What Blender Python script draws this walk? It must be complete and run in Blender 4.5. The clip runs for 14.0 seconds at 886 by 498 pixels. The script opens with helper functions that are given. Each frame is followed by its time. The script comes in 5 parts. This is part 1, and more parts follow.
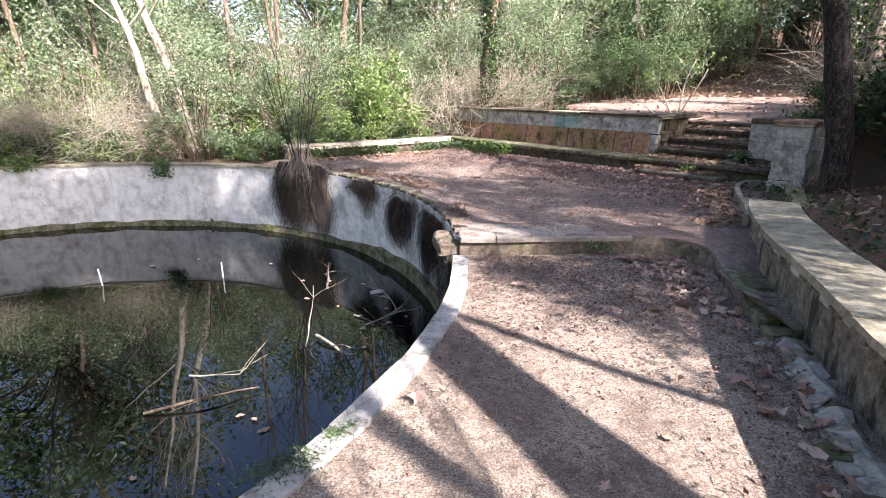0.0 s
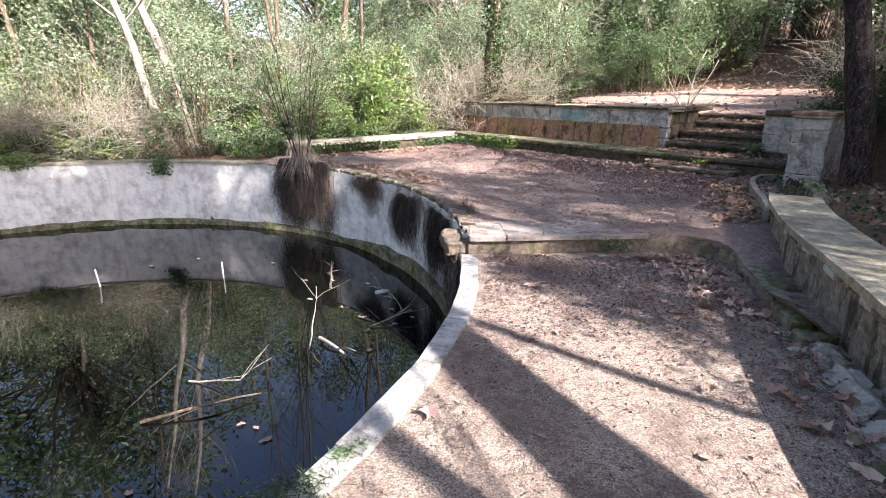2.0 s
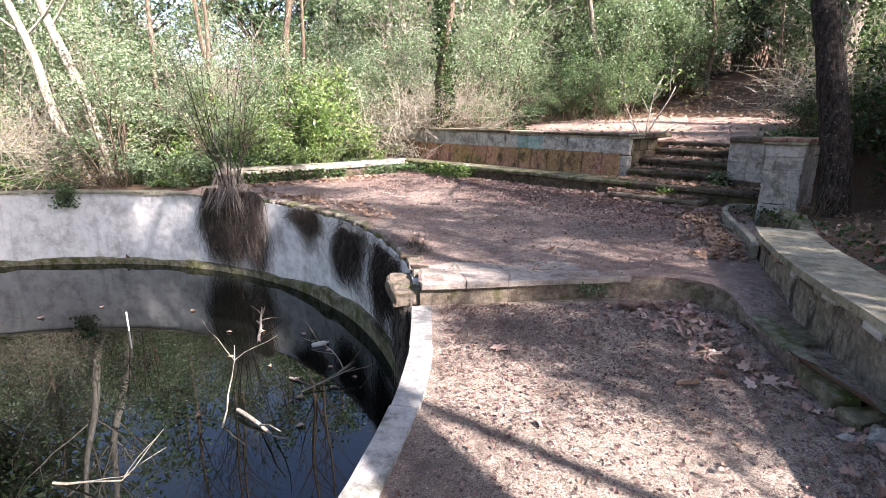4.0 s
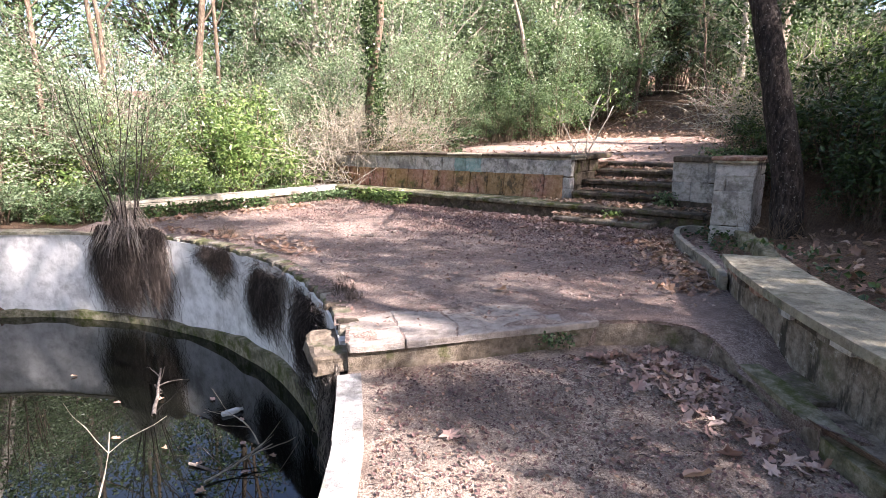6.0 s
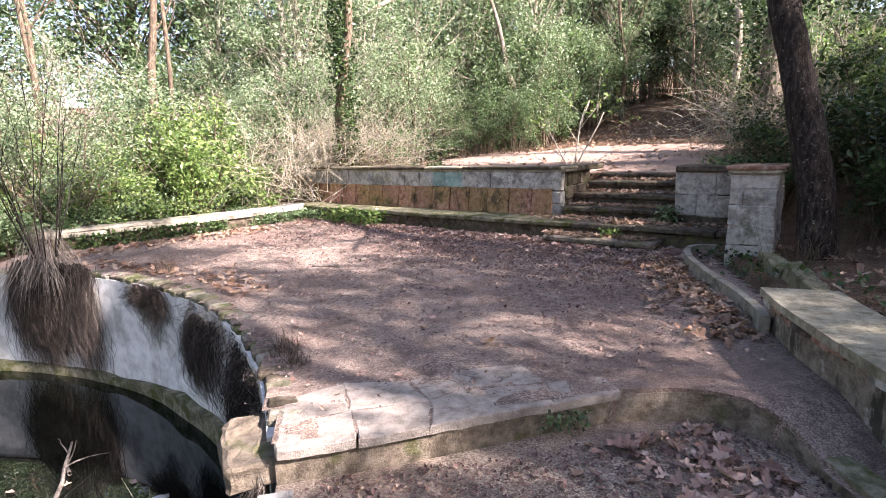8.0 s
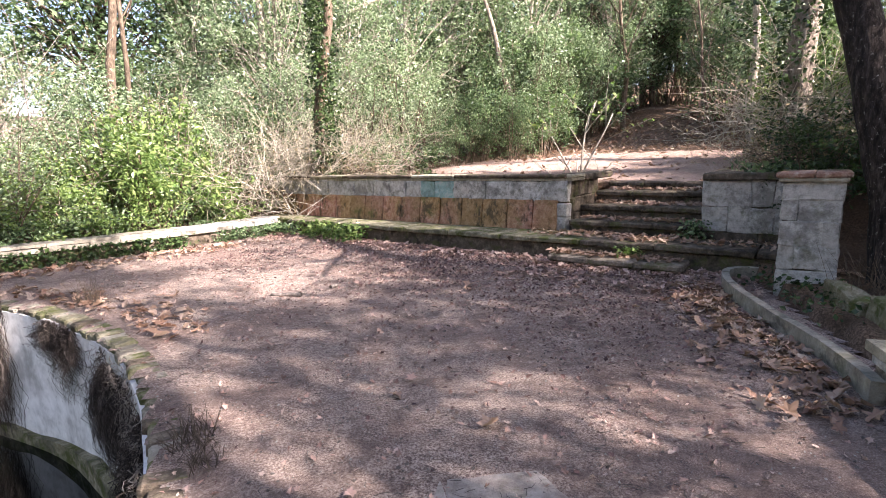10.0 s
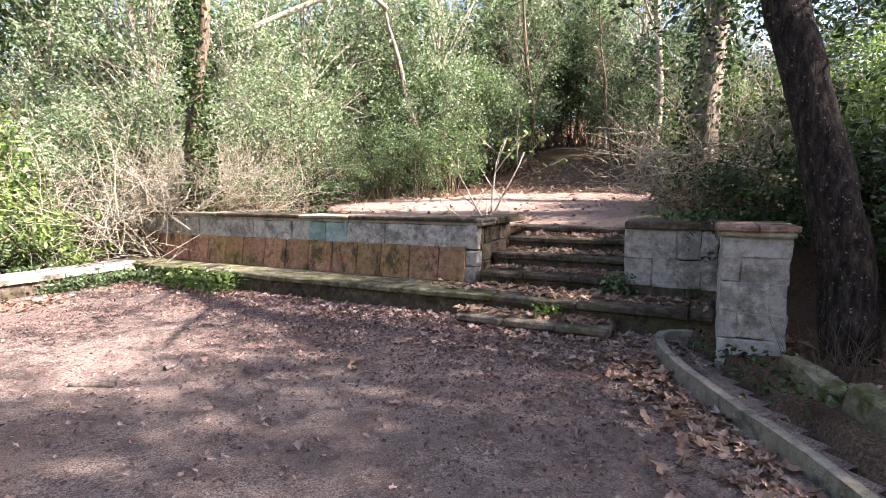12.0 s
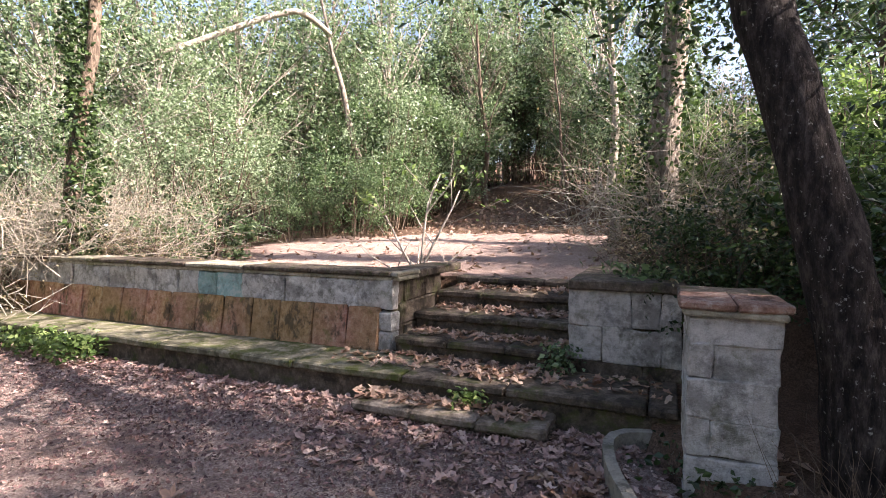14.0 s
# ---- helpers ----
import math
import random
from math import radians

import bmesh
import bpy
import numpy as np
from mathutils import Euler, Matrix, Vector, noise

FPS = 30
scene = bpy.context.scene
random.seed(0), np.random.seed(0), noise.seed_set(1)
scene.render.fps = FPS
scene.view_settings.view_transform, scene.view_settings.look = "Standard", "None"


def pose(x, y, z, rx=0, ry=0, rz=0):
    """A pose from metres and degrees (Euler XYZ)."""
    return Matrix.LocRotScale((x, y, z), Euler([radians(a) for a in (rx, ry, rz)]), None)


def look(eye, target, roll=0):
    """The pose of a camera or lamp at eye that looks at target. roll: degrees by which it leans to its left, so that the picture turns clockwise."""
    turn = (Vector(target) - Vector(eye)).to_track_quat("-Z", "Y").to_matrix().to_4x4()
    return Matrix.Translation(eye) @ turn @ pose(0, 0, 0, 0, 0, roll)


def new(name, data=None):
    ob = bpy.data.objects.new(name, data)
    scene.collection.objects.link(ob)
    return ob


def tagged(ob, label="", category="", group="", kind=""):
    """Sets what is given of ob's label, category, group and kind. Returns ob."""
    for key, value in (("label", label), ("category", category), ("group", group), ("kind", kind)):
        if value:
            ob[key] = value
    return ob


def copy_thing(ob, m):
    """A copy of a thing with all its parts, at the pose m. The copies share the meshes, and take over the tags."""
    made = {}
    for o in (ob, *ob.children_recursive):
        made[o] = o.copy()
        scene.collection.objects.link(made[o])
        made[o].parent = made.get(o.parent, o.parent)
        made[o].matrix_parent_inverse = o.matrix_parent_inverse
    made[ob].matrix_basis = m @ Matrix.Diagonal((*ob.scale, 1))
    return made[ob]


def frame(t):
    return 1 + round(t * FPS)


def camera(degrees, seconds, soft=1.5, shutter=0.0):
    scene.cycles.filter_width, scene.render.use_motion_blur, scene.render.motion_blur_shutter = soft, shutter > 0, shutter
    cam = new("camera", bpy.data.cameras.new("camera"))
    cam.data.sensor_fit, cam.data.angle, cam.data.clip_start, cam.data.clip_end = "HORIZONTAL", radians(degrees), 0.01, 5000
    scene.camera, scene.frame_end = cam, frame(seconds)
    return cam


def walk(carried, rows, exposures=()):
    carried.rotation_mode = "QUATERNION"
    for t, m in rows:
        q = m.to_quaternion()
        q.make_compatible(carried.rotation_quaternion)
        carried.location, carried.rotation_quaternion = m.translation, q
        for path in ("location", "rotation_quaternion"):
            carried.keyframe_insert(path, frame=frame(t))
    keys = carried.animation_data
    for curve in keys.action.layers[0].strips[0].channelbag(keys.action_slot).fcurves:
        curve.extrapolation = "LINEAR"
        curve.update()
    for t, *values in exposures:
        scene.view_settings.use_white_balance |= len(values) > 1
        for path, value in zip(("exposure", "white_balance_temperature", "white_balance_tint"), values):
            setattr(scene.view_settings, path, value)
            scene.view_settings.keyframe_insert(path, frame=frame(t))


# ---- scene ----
cam = camera(80.8, 14.0, 0.8)
PATH = [
    (0, (0.158, -0.135, 1.534), (0.082, 1.777, 0.952), 0.2),
    (0.5, (0.127, -0.116, 1.522), (0.006, 1.79, 0.927), 0.0),
    (1, (0.096, -0.079, 1.521), (-0.026, 1.824, 0.917), -0.2),
    (1.5, (0.081, -0.026, 1.52), (-0.018, 1.878, 0.914), -0.3),
    (2, (0.083, 0.092, 1.502), (0.0, 1.999, 0.904), -0.2),
    (2.5, (0.095, 0.333, 1.484), (0.036, 2.246, 0.905), 0.0),
    (3, (0.087, 0.556, 1.444), (0.069, 2.478, 0.892), 0.1),
    (3.2, (0.07, 0.663, 1.43), (0.075, 2.588, 0.887), 0.1),
    (5.3, (0.195, 1.65, 1.386), (0.455, 3.587, 0.962), 0.2),
    (5.5, (0.183, 1.729, 1.386), (0.473, 3.663, 0.967), 0.0),
    (6, (0.21, 1.93, 1.375), (0.539, 3.859, 0.961), -0.3),
    (6.5, (0.31, 2.178, 1.379), (0.658, 4.104, 0.971), -0.5),
    (7, (0.371, 2.402, 1.375), (0.746, 4.326, 0.975), -0.8),
    (7.5, (0.425, 2.702, 1.389), (0.825, 4.623, 1.003), -1.3),
    (8, (0.496, 2.934, 1.385), (0.884, 4.86, 1.013), -1.5),
    (8.2, (0.542, 3.04, 1.391), (0.917, 4.97, 1.023), -1.5),
    (10.3, (0.837, 4.179, 1.321), (1.275, 6.102, 0.987), -1.5),
    (10.5, (0.872, 4.27, 1.334), (1.341, 6.185, 0.999), -1.4),
    (11, (0.954, 4.573, 1.313), (1.516, 6.466, 0.996), -1.1),
    (11.5, (1.066, 4.859, 1.338), (1.728, 6.727, 1.069), -0.6),
    (12, (1.279, 5.109, 1.379), (2.029, 6.951, 1.169), -0.1),
    (12.5, (1.485, 5.296, 1.414), (2.29, 7.12, 1.256), 0.2),
    (13, (1.71, 5.556, 1.46), (2.567, 7.357, 1.325), 0.0),
    (13.5, (1.925, 5.697, 1.496), (2.812, 7.486, 1.387), -0.1),
    (14, (2.307, 5.991, 1.544), (3.168, 7.794, 1.456), 0.4),
]
walk(cam, [(t, look(eye, target, roll)) for t, eye, target, roll in PATH], [(0, 2.14, 6700, 21), (3, 2.14, 6700, 21), (6.5, 2.34, 6850, 24), (11.5, 2.32, 6950, 24), (14, 2.18, 7000, 25)])

# ---- light ----
SUN_AZ = Vector((0.74, -0.67, 0)).normalized()      # towards the sun, on the ground
SUN_EL = radians(35)
world = bpy.data.worlds.new("world")
scene.world = world
world.use_nodes = True
wn = world.node_tree.nodes
sky = wn.new("ShaderNodeTexSky")
sky.sky_type, sky.sun_disc, sky.ozone_density, sky.dust_density = "NISHITA", False, 1.2, 1.5
sky.sun_elevation, sky.sun_rotation = SUN_EL, math.atan2(SUN_AZ.x, SUN_AZ.y)
world.node_tree.links.new(sky.outputs[0], wn["Background"].inputs[0])
wn["Background"].inputs[1].default_value = 0.093
sun = new("sun", bpy.data.lights.new("sun", "SUN"))
sun.data.energy, sun.data.angle, sun.data.color = 5.0, radians(0.5), (1.0, 0.975, 0.94)
sun_way = SUN_AZ * math.cos(SUN_EL) + Vector((0, 0, math.sin(SUN_EL)))
sun.matrix_world = look(sun_way * 60, (0, 0, 0))


# ---- materials ----
class Mat:
    """A node material built up step by step."""

    def __init__(self, name, rough=0.9, spec=0.25):
        self.m = bpy.data.materials.new(name)
        self.m.use_nodes = True
        self.t = self.m.node_tree
        self.b = self.t.nodes["Principled BSDF"]
        self.b.inputs["Roughness"].default_value = rough
        self.b.inputs["Specular IOR Level"].default_value = spec
        self.co = self.node("ShaderNodeTexCoord").outputs["Object"]

    def node(self, kind, **kw):
        n = self.t.nodes.new(kind)
        for k, v in kw.items():
            n.inputs[k].default_value = v
        return n

    def link(self, a, b):
        self.t.links.new(a, b)

    def geo(self):
        g = self.node("ShaderNodeNewGeometry")
        self.co = g.outputs["Position"]
        return g

    def noise(self, scale, detail=5.0, rough=0.6, stretch=None):
        n = self.node("ShaderNodeTexNoise", Scale=scale, Detail=detail, Roughness=rough)
        if stretch:
            mp = self.node("ShaderNodeMapping")
            mp.inputs["Scale"].default_value = stretch
            self.link(self.co, mp.inputs[0])
            self.link(mp.outputs[0], n.inputs["Vector"])
        else:
            self.link(self.co, n.inputs["Vector"])
        return n.outputs["Fac"]

    def ramp(self, fac, stops):
        r = self.node("ShaderNodeValToRGB")
        e = r.color_ramp.elements
        while len(e) < len(stops):
            e.new(0.5)
        for el, (p, c) in zip(e, stops):
            el.position, el.color = p, (*c, 1) if not isinstance(c, (int, float)) else (c, c, c, 1)
        self.link(fac, r.inputs[0])
        return r.outputs[0]

    def mix(self, fac, a, b, mode="MIX"):
        n = self.t.nodes.new("ShaderNodeMix")
        n.data_type, n.blend_type = "RGBA", mode
        for value, slot in ((fac, 0), (a, 6), (b, 7)):
            if isinstance(value, (int, float)):
                n.inputs[slot].default_value = value
            elif isinstance(value, tuple):
                n.inputs[slot].default_value = (*value, 1)
            else:
                self.link(value, n.inputs[slot])
        return n.outputs[2]

    def base(self, colour):
        if isinstance(colour, tuple):
            self.b.inputs["Base Color"].default_value = (*colour, 1)
        else:
            self.link(colour, self.b.inputs["Base Color"])
        return self

    def bump(self, height, strength=0.4, dist=0.01):
        n = self.node("ShaderNodeBump", Strength=strength, Distance=dist)
        self.link(height, n.inputs["Height"])
        self.link(n.outputs[0], self.b.inputs["Normal"])
        return self


def ground_mat(name, dark, mid, pale, scale=1.0):
    m = Mat(name, 0.95, 0.15)
    m.geo()
    fine = m.noise(85 * scale, 6, 0.78)
    big = m.noise(1.3, 4, 0.6)
    grit = m.noise(160, 3, 0.7)
    c = m.ramp(fine, [(0.41, dark), (0.5, mid), (0.59, pale)])
    c = m.mix(m.ramp(m.noise(0.55, 5, 0.7), [(0.46, 0.0), (0.6, 0.6)]), c, m.ramp(grit, [(0.42, tuple(v * 0.6 for v in dark)), (0.6, (mid[0] * 0.85, mid[1] * 0.72, mid[2] * 0.72))]))
    c = m.mix(m.ramp(m.noise(19, 5, 0.75), [(0.50, 0.0), (0.62, 0.55)]), c, tuple(v * 0.75 for v in dark))
    c = m.mix(m.ramp(big, [(0.4, 0.0), (0.62, 0.3)]), c, mid)
    c = m.mix(m.ramp(grit, [(0.59, 0.0), (0.66, 0.45)]), c, tuple(min(1, v * 1.2) for v in pale))
    c = m.mix(m.ramp(m.noise(3.2, 5, 0.7), [(0.5, 0.0), (0.66, 0.6)]), c, dark)
    m.base(c).bump(m.mix(0.5, m.mix(0.6, fine, grit), m.noise(24, 6, 0.75)), 1.0, 0.035)
    return m.m


def stone_mat(name, dark, mid, pale, moss=0.0, stain=0.5, scale=1.0, world_space=True):
    m = Mat(name, 0.9, 0.2)
    if world_space:
        m.geo()
    a = m.noise(11 * scale, 9, 0.78)
    b = m.noise(3.0 * scale, 9, 0.72)
    f = m.noise(70 * scale, 4, 0.7)
    c = m.ramp(a, [(0.36, dark), (0.5, mid), (0.64, pale)])
    rnd = m.node("ShaderNodeObjectInfo").outputs["Random"]
    c = m.mix(m.ramp(rnd, [(0.0, 0.0), (1.0, 0.45)]), c, tuple(v * 0.62 for v in mid))
    c = m.mix(m.ramp(b, [(0.51, 0.0), (0.59, stain)]), c, tuple(v * 0.35 for v in dark))
    if moss:
        c = m.mix(m.ramp(m.noise(4.5 * scale, 6, 0.7), [(0.60 - moss * 0.15, 0.0), (0.68 - moss * 0.1, min(1, moss + 0.2))]), c, (0.07, 0.085, 0.02))
    m.base(c).bump(m.mix(0.5, a, f), 0.9, 0.03)
    return m.m


def leaf_mat(name, shades, gloss=0.33, translucent=0.36):
    m = Mat(name, gloss, 0.4)
    g = m.geo()
    n = len(shades)
    c = m.ramp(g.outputs["Random Per Island"], [(i / max(1, n - 1), s) for i, s in enumerate(shades)])
    c = m.mix(m.ramp(m.noise(0.7, 3), [(0.40, 0.0), (0.66, 0.45)]), c, tuple(0.5 * (a + b) for a, b in zip(shades[-1], shades[-2])))
    m.base(c)
    tr = m.node("ShaderNodeBsdfTranslucent")
    m.link(m.mix(1.0, c, (1.1, 1.22, 0.85), "MULTIPLY"), tr.inputs["Color"])
    mx = m.node("ShaderNodeMixShader", Fac=translucent)
    out = m.t.nodes["Material Output"]
    m.link(m.b.outputs[0], mx.inputs[1])
    m.link(tr.outputs[0], mx.inputs[2])
    m.link(mx.outputs[0], out.inputs[0])
    return m.m


def bark_mat(name, dark, mid, pale, lichen=0.0):
    m = Mat(name, 0.92, 0.15)
    a = m.noise(22, 8, 0.75, (1, 1, 0.3))
    b = m.noise(3, 4, 0.6)
    c = m.ramp(a, [(0.35, dark), (0.5, mid), (0.66, pale)])
    c = m.mix(m.ramp(b, [(0.45, 0.0), (0.7, 0.5)]), c, dark)
    if lichen:
        c = m.mix(m.ramp(m.noise(38, 5, 0.7), [(0.62, 0.0), (0.67, lichen)]), c, (0.42, 0.42, 0.38))
    m.base(c).bump(a, 0.9, 0.03)
    return m.m


def plaster_mat():
    m = Mat("stained_plaster", 0.9, 0.2)
    m.geo()
    a = m.noise(5, 7, 0.7)
    drip = m.noise(6, 6, 0.65, (1, 1, 0.14))
    c = m.ramp(a, [(0.3, (0.40, 0.395, 0.38)), (0.5, (0.67, 0.665, 0.645)), (0.68, (0.80, 0.795, 0.775))])
    c = m.mix(m.ramp(drip, [(0.55, 0.0), (0.75, 0.55)]), c, (0.24, 0.23, 0.21))
    c = m.mix(m.ramp(m.noise(1.7, 6, 0.65), [(0.5, 0.0), (0.64, 0.6)]), c, (0.24, 0.23, 0.21))
    m.base(c).bump(a, 0.35, 0.012)
    return m.m


def water_mat():
    m = Mat("pond_water", 0.006, 0.5)
    # raised IOR and blue tint put the mirrored sky's brightness and colour into the material
    m.b.inputs["IOR"].default_value = 1.6
    m.b.inputs["Specular Tint"].default_value = (0.72, 0.85, 1.0, 1)
    m.geo()
    m.base(m.ramp(m.noise(0.5, 3), [(0.3, (0.002, 0.0025, 0.002)), (0.7, (0.005, 0.0055, 0.004))]))
    m.bump(m.noise(1.6, 2, 0.4), 0.015, 0.02)
    return m.m


def render_mat():
    m = Mat("streaked_render", 0.92, 0.2)
    m.geo()
    a = m.noise(12, 9, 0.78)
    c = m.ramp(a, [(0.36, (0.13, 0.11, 0.085)), (0.5, (0.25, 0.215, 0.17)), (0.64, (0.38, 0.34, 0.28))])
    c = m.mix(m.ramp(m.noise(5, 8, 0.7, (1, 1, 0.3)), [(0.52, 0.0), (0.60, 0.85)]), c, (0.035, 0.032, 0.025))
    c = m.mix(m.ramp(m.noise(7, 8, 0.75), [(0.60, 0.0), (0.66, 0.7)]), c, (0.52, 0.50, 0.45))
    c = m.mix(m.ramp(m.noise(2.2, 6, 0.7), [(0.58, 0.0), (0.68, 0.6)]), c, (0.08, 0.085, 0.03))
    m.base(c).bump(a, 1.0, 0.03)
    return m.m


RENDER = render_mat()
DIRT = ground_mat("gravelly_dirt", (0.115, 0.085, 0.070), (0.345, 0.272, 0.218), (0.57, 0.485, 0.40))
PALEDIRT = ground_mat("pale_dirt", (0.22, 0.145, 0.115), (0.42, 0.305, 0.245), (0.58, 0.46, 0.385))
SOIL = ground_mat("leafy_soil", (0.07, 0.045, 0.03), (0.16, 0.105, 0.07), (0.30, 0.20, 0.14), 0.6)
PLASTER = plaster_mat()
COPING = stone_mat("whitewashed_concrete", (0.23, 0.22, 0.20), (0.42, 0.405, 0.38), (0.54, 0.525, 0.49), 0.22, 0.55)
CONCRETE = stone_mat("weathered_concrete", (0.20, 0.18, 0.14), (0.33, 0.30, 0.24), (0.46, 0.43, 0.34), 0.22, 0.75)
CAPSTONE = stone_mat("mossy_capstone", (0.19, 0.17, 0.12), (0.37, 0.335, 0.245), (0.53, 0.49, 0.37), 0.34, 0.4)
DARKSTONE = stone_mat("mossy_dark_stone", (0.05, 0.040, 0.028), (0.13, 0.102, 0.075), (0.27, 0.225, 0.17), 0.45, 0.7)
BLOCK = stone_mat("grey_stone_block", (0.20, 0.19, 0.165), (0.50, 0.48, 0.43), (0.70, 0.68, 0.63), 0.22, 0.5)
TEAL = stone_mat("teal_painted_stone", (0.20, 0.24, 0.22), (0.26, 0.42, 0.38), (0.45, 0.50, 0.47), 0.05, 0.4)


def terracotta_mat():
    m = Mat("worn_terracotta", 0.88, 0.2)
    m.geo()
    a = m.noise(13, 9, 0.78)
    ochre = m.ramp(a, [(0.36, (0.17, 0.10, 0.04)), (0.5, (0.34, 0.21, 0.095)), (0.64, (0.48, 0.34, 0.19))])
    red = m.ramp(a, [(0.36, (0.20, 0.085, 0.06)), (0.5, (0.42, 0.20, 0.15)), (0.64, (0.58, 0.36, 0.29))])
    c = m.mix(m.ramp(m.noise(0.9, 4, 0.6), [(0.42, 0.0), (0.58, 1.0)]), ochre, red)
    rnd = m.node("ShaderNodeObjectInfo").outputs["Random"]
    c = m.mix(m.ramp(rnd, [(0.0, 0.0), (1.0, 0.5)]), c, (0.20, 0.13, 0.07))
    c = m.mix(m.ramp(m.noise(4.5, 9, 0.72, (1, 1, 0.6)), [(0.52, 0.0), (0.60, 0.8)]), c, (0.05, 0.045, 0.028))
    c = m.mix(m.ramp(m.noise(3.1, 7, 0.7), [(0.57, 0.0), (0.66, 0.7)]), c, (0.10, 0.11, 0.03))
    m.base(c).bump(a, 0.8, 0.02)
    return m.m


TERRACOTTA = terracotta_mat()
BRICKRED = stone_mat("red_brick_cap", (0.17, 0.09, 0.06), (0.34, 0.20, 0.145), (0.52, 0.42, 0.34), 0.15, 0.8)
FLAG = stone_mat("pinkish_flagstone", (0.23, 0.19, 0.162), (0.38, 0.328, 0.284), (0.48, 0.43, 0.378), 0.08, 0.35)
MOSSY = stone_mat("mossy_ledge", (0.10, 0.10, 0.06), (0.22, 0.20, 0.13), (0.36, 0.33, 0.25), 0.75, 0.5)
RUBBLE = stone_mat("pale_rubble", (0.24, 0.22, 0.19), (0.44, 0.41, 0.36), (0.60, 0.57, 0.51), 0.25, 0.5)
STEPFRONT = stone_mat("earthy_step_stone", (0.10, 0.08, 0.058), (0.22, 0.178, 0.135), (0.37, 0.315, 0.25), 0.42, 0.6)
TOPDIRT = ground_mat("leafmould_dirt", (0.105, 0.070, 0.060), (0.31, 0.232, 0.192), (0.51, 0.425, 0.36))
WATER = water_mat()
BARK = bark_mat("dark_bark", (0.010, 0.008, 0.007), (0.034, 0.027, 0.023), (0.10, 0.082, 0.07), 0.6)
PALEBARK = bark_mat("pale_bark", (0.16, 0.13, 0.10), (0.36, 0.32, 0.26), (0.58, 0.55, 0.48))
IVYBARK = bark_mat("weathered_bark", (0.09, 0.072, 0.058), (0.23, 0.185, 0.145), (0.44, 0.385, 0.32))
BROWNBARK = bark_mat("brown_bark", (0.05, 0.038, 0.028), (0.14, 0.105, 0.075), (0.28, 0.22, 0.16))
TWIG = bark_mat("dry_twig", (0.19, 0.16, 0.12), (0.42, 0.38, 0.30), (0.62, 0.58, 0.47))
DEADSTEM = bark_mat("dead_stems", (0.15, 0.125, 0.105), (0.32, 0.28, 0.24), (0.48, 0.44, 0.39))
ROOT = bark_mat("dead_roots", (0.05, 0.042, 0.037), (0.16, 0.135, 0.118), (0.34, 0.30, 0.265))
ROOT_AND_SHADE = bark_mat("dark_roots_and_outlet_shade", (0.016, 0.012, 0.011), (0.058, 0.046, 0.040), (0.17, 0.138, 0.12))
LEAF_A = leaf_mat("laurel_leaves", [(0.012, 0.026, 0.011), (0.084, 0.142, 0.064), (0.26, 0.35, 0.19)])
LEAF_B = leaf_mat("fresh_leaves", [(0.035, 0.078, 0.018), (0.125, 0.205, 0.058), (0.30, 0.38, 0.14)])
LEAF_C = leaf_mat("greyish_leaves", [(0.024, 0.044, 0.022), (0.162, 0.232, 0.125), (0.42, 0.51, 0.34)])
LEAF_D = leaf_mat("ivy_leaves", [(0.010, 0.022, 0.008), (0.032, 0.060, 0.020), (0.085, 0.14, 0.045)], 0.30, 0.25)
DRYLEAF = leaf_mat("fallen_leaves", [(0.12, 0.06, 0.04), (0.24, 0.13, 0.085), (0.36, 0.24, 0.17), (0.42, 0.32, 0.25)], 0.7, 0.1)
PINKLEAF = leaf_mat("reddish_fallen_leaves", [(0.11, 0.055, 0.045), (0.33, 0.20, 0.165), (0.53, 0.41, 0.345)], 0.7, 0.1)
CRUMB = leaf_mat("purplish_leaf_crumbs", [(0.045, 0.024, 0.024), (0.12, 0.066, 0.060), (0.25, 0.155, 0.135)], 0.8, 0.05)
STRAW = leaf_mat("dry_grass", [(0.20, 0.15, 0.08), (0.36, 0.29, 0.17), (0.50, 0.43, 0.28)], 0.7, 0.2)
METAL = stone_mat("grey_stake", (0.30, 0.30, 0.29), (0.42, 0.42, 0.41), (0.5, 0.5, 0.49), 0, 0.1)
WHITE = stone_mat("white_plastic", (0.5, 0.5, 0.48), (0.62, 0.62, 0.6), (0.7, 0.7, 0.68), 0, 0.1)


# ---- shapes ----
def mesh_of(name, bm):
    me = bpy.data.meshes.new(name)
    bm.to_mesh(me)
    bm.free()
    return me


def part(name, bm, material, parent=None, label=""):
    """One mesh object, under a thing or a part, or on its own."""
    me = bm if isinstance(bm, bpy.types.Mesh) else mesh_of(name, bm)
    if material and not me.materials:
        me.materials.append(material)
    ob = new(name, me)
    if parent:
        ob.parent = parent
    return tagged(ob, label)


def thing(name, label, category, group="", kind="", at=None):
    ob = new(name)
    ob.empty_display_size = 0.1
    if at is not None:
        ob.matrix_basis = at
    return tagged(ob, label, category, group, kind)


def wobble(p, amount, scale=3.0, seed=0.0):
    q = Vector(p) * scale + Vector((seed, seed * 1.7, -seed))
    return Vector(p) + noise.noise_vector(q) * amount


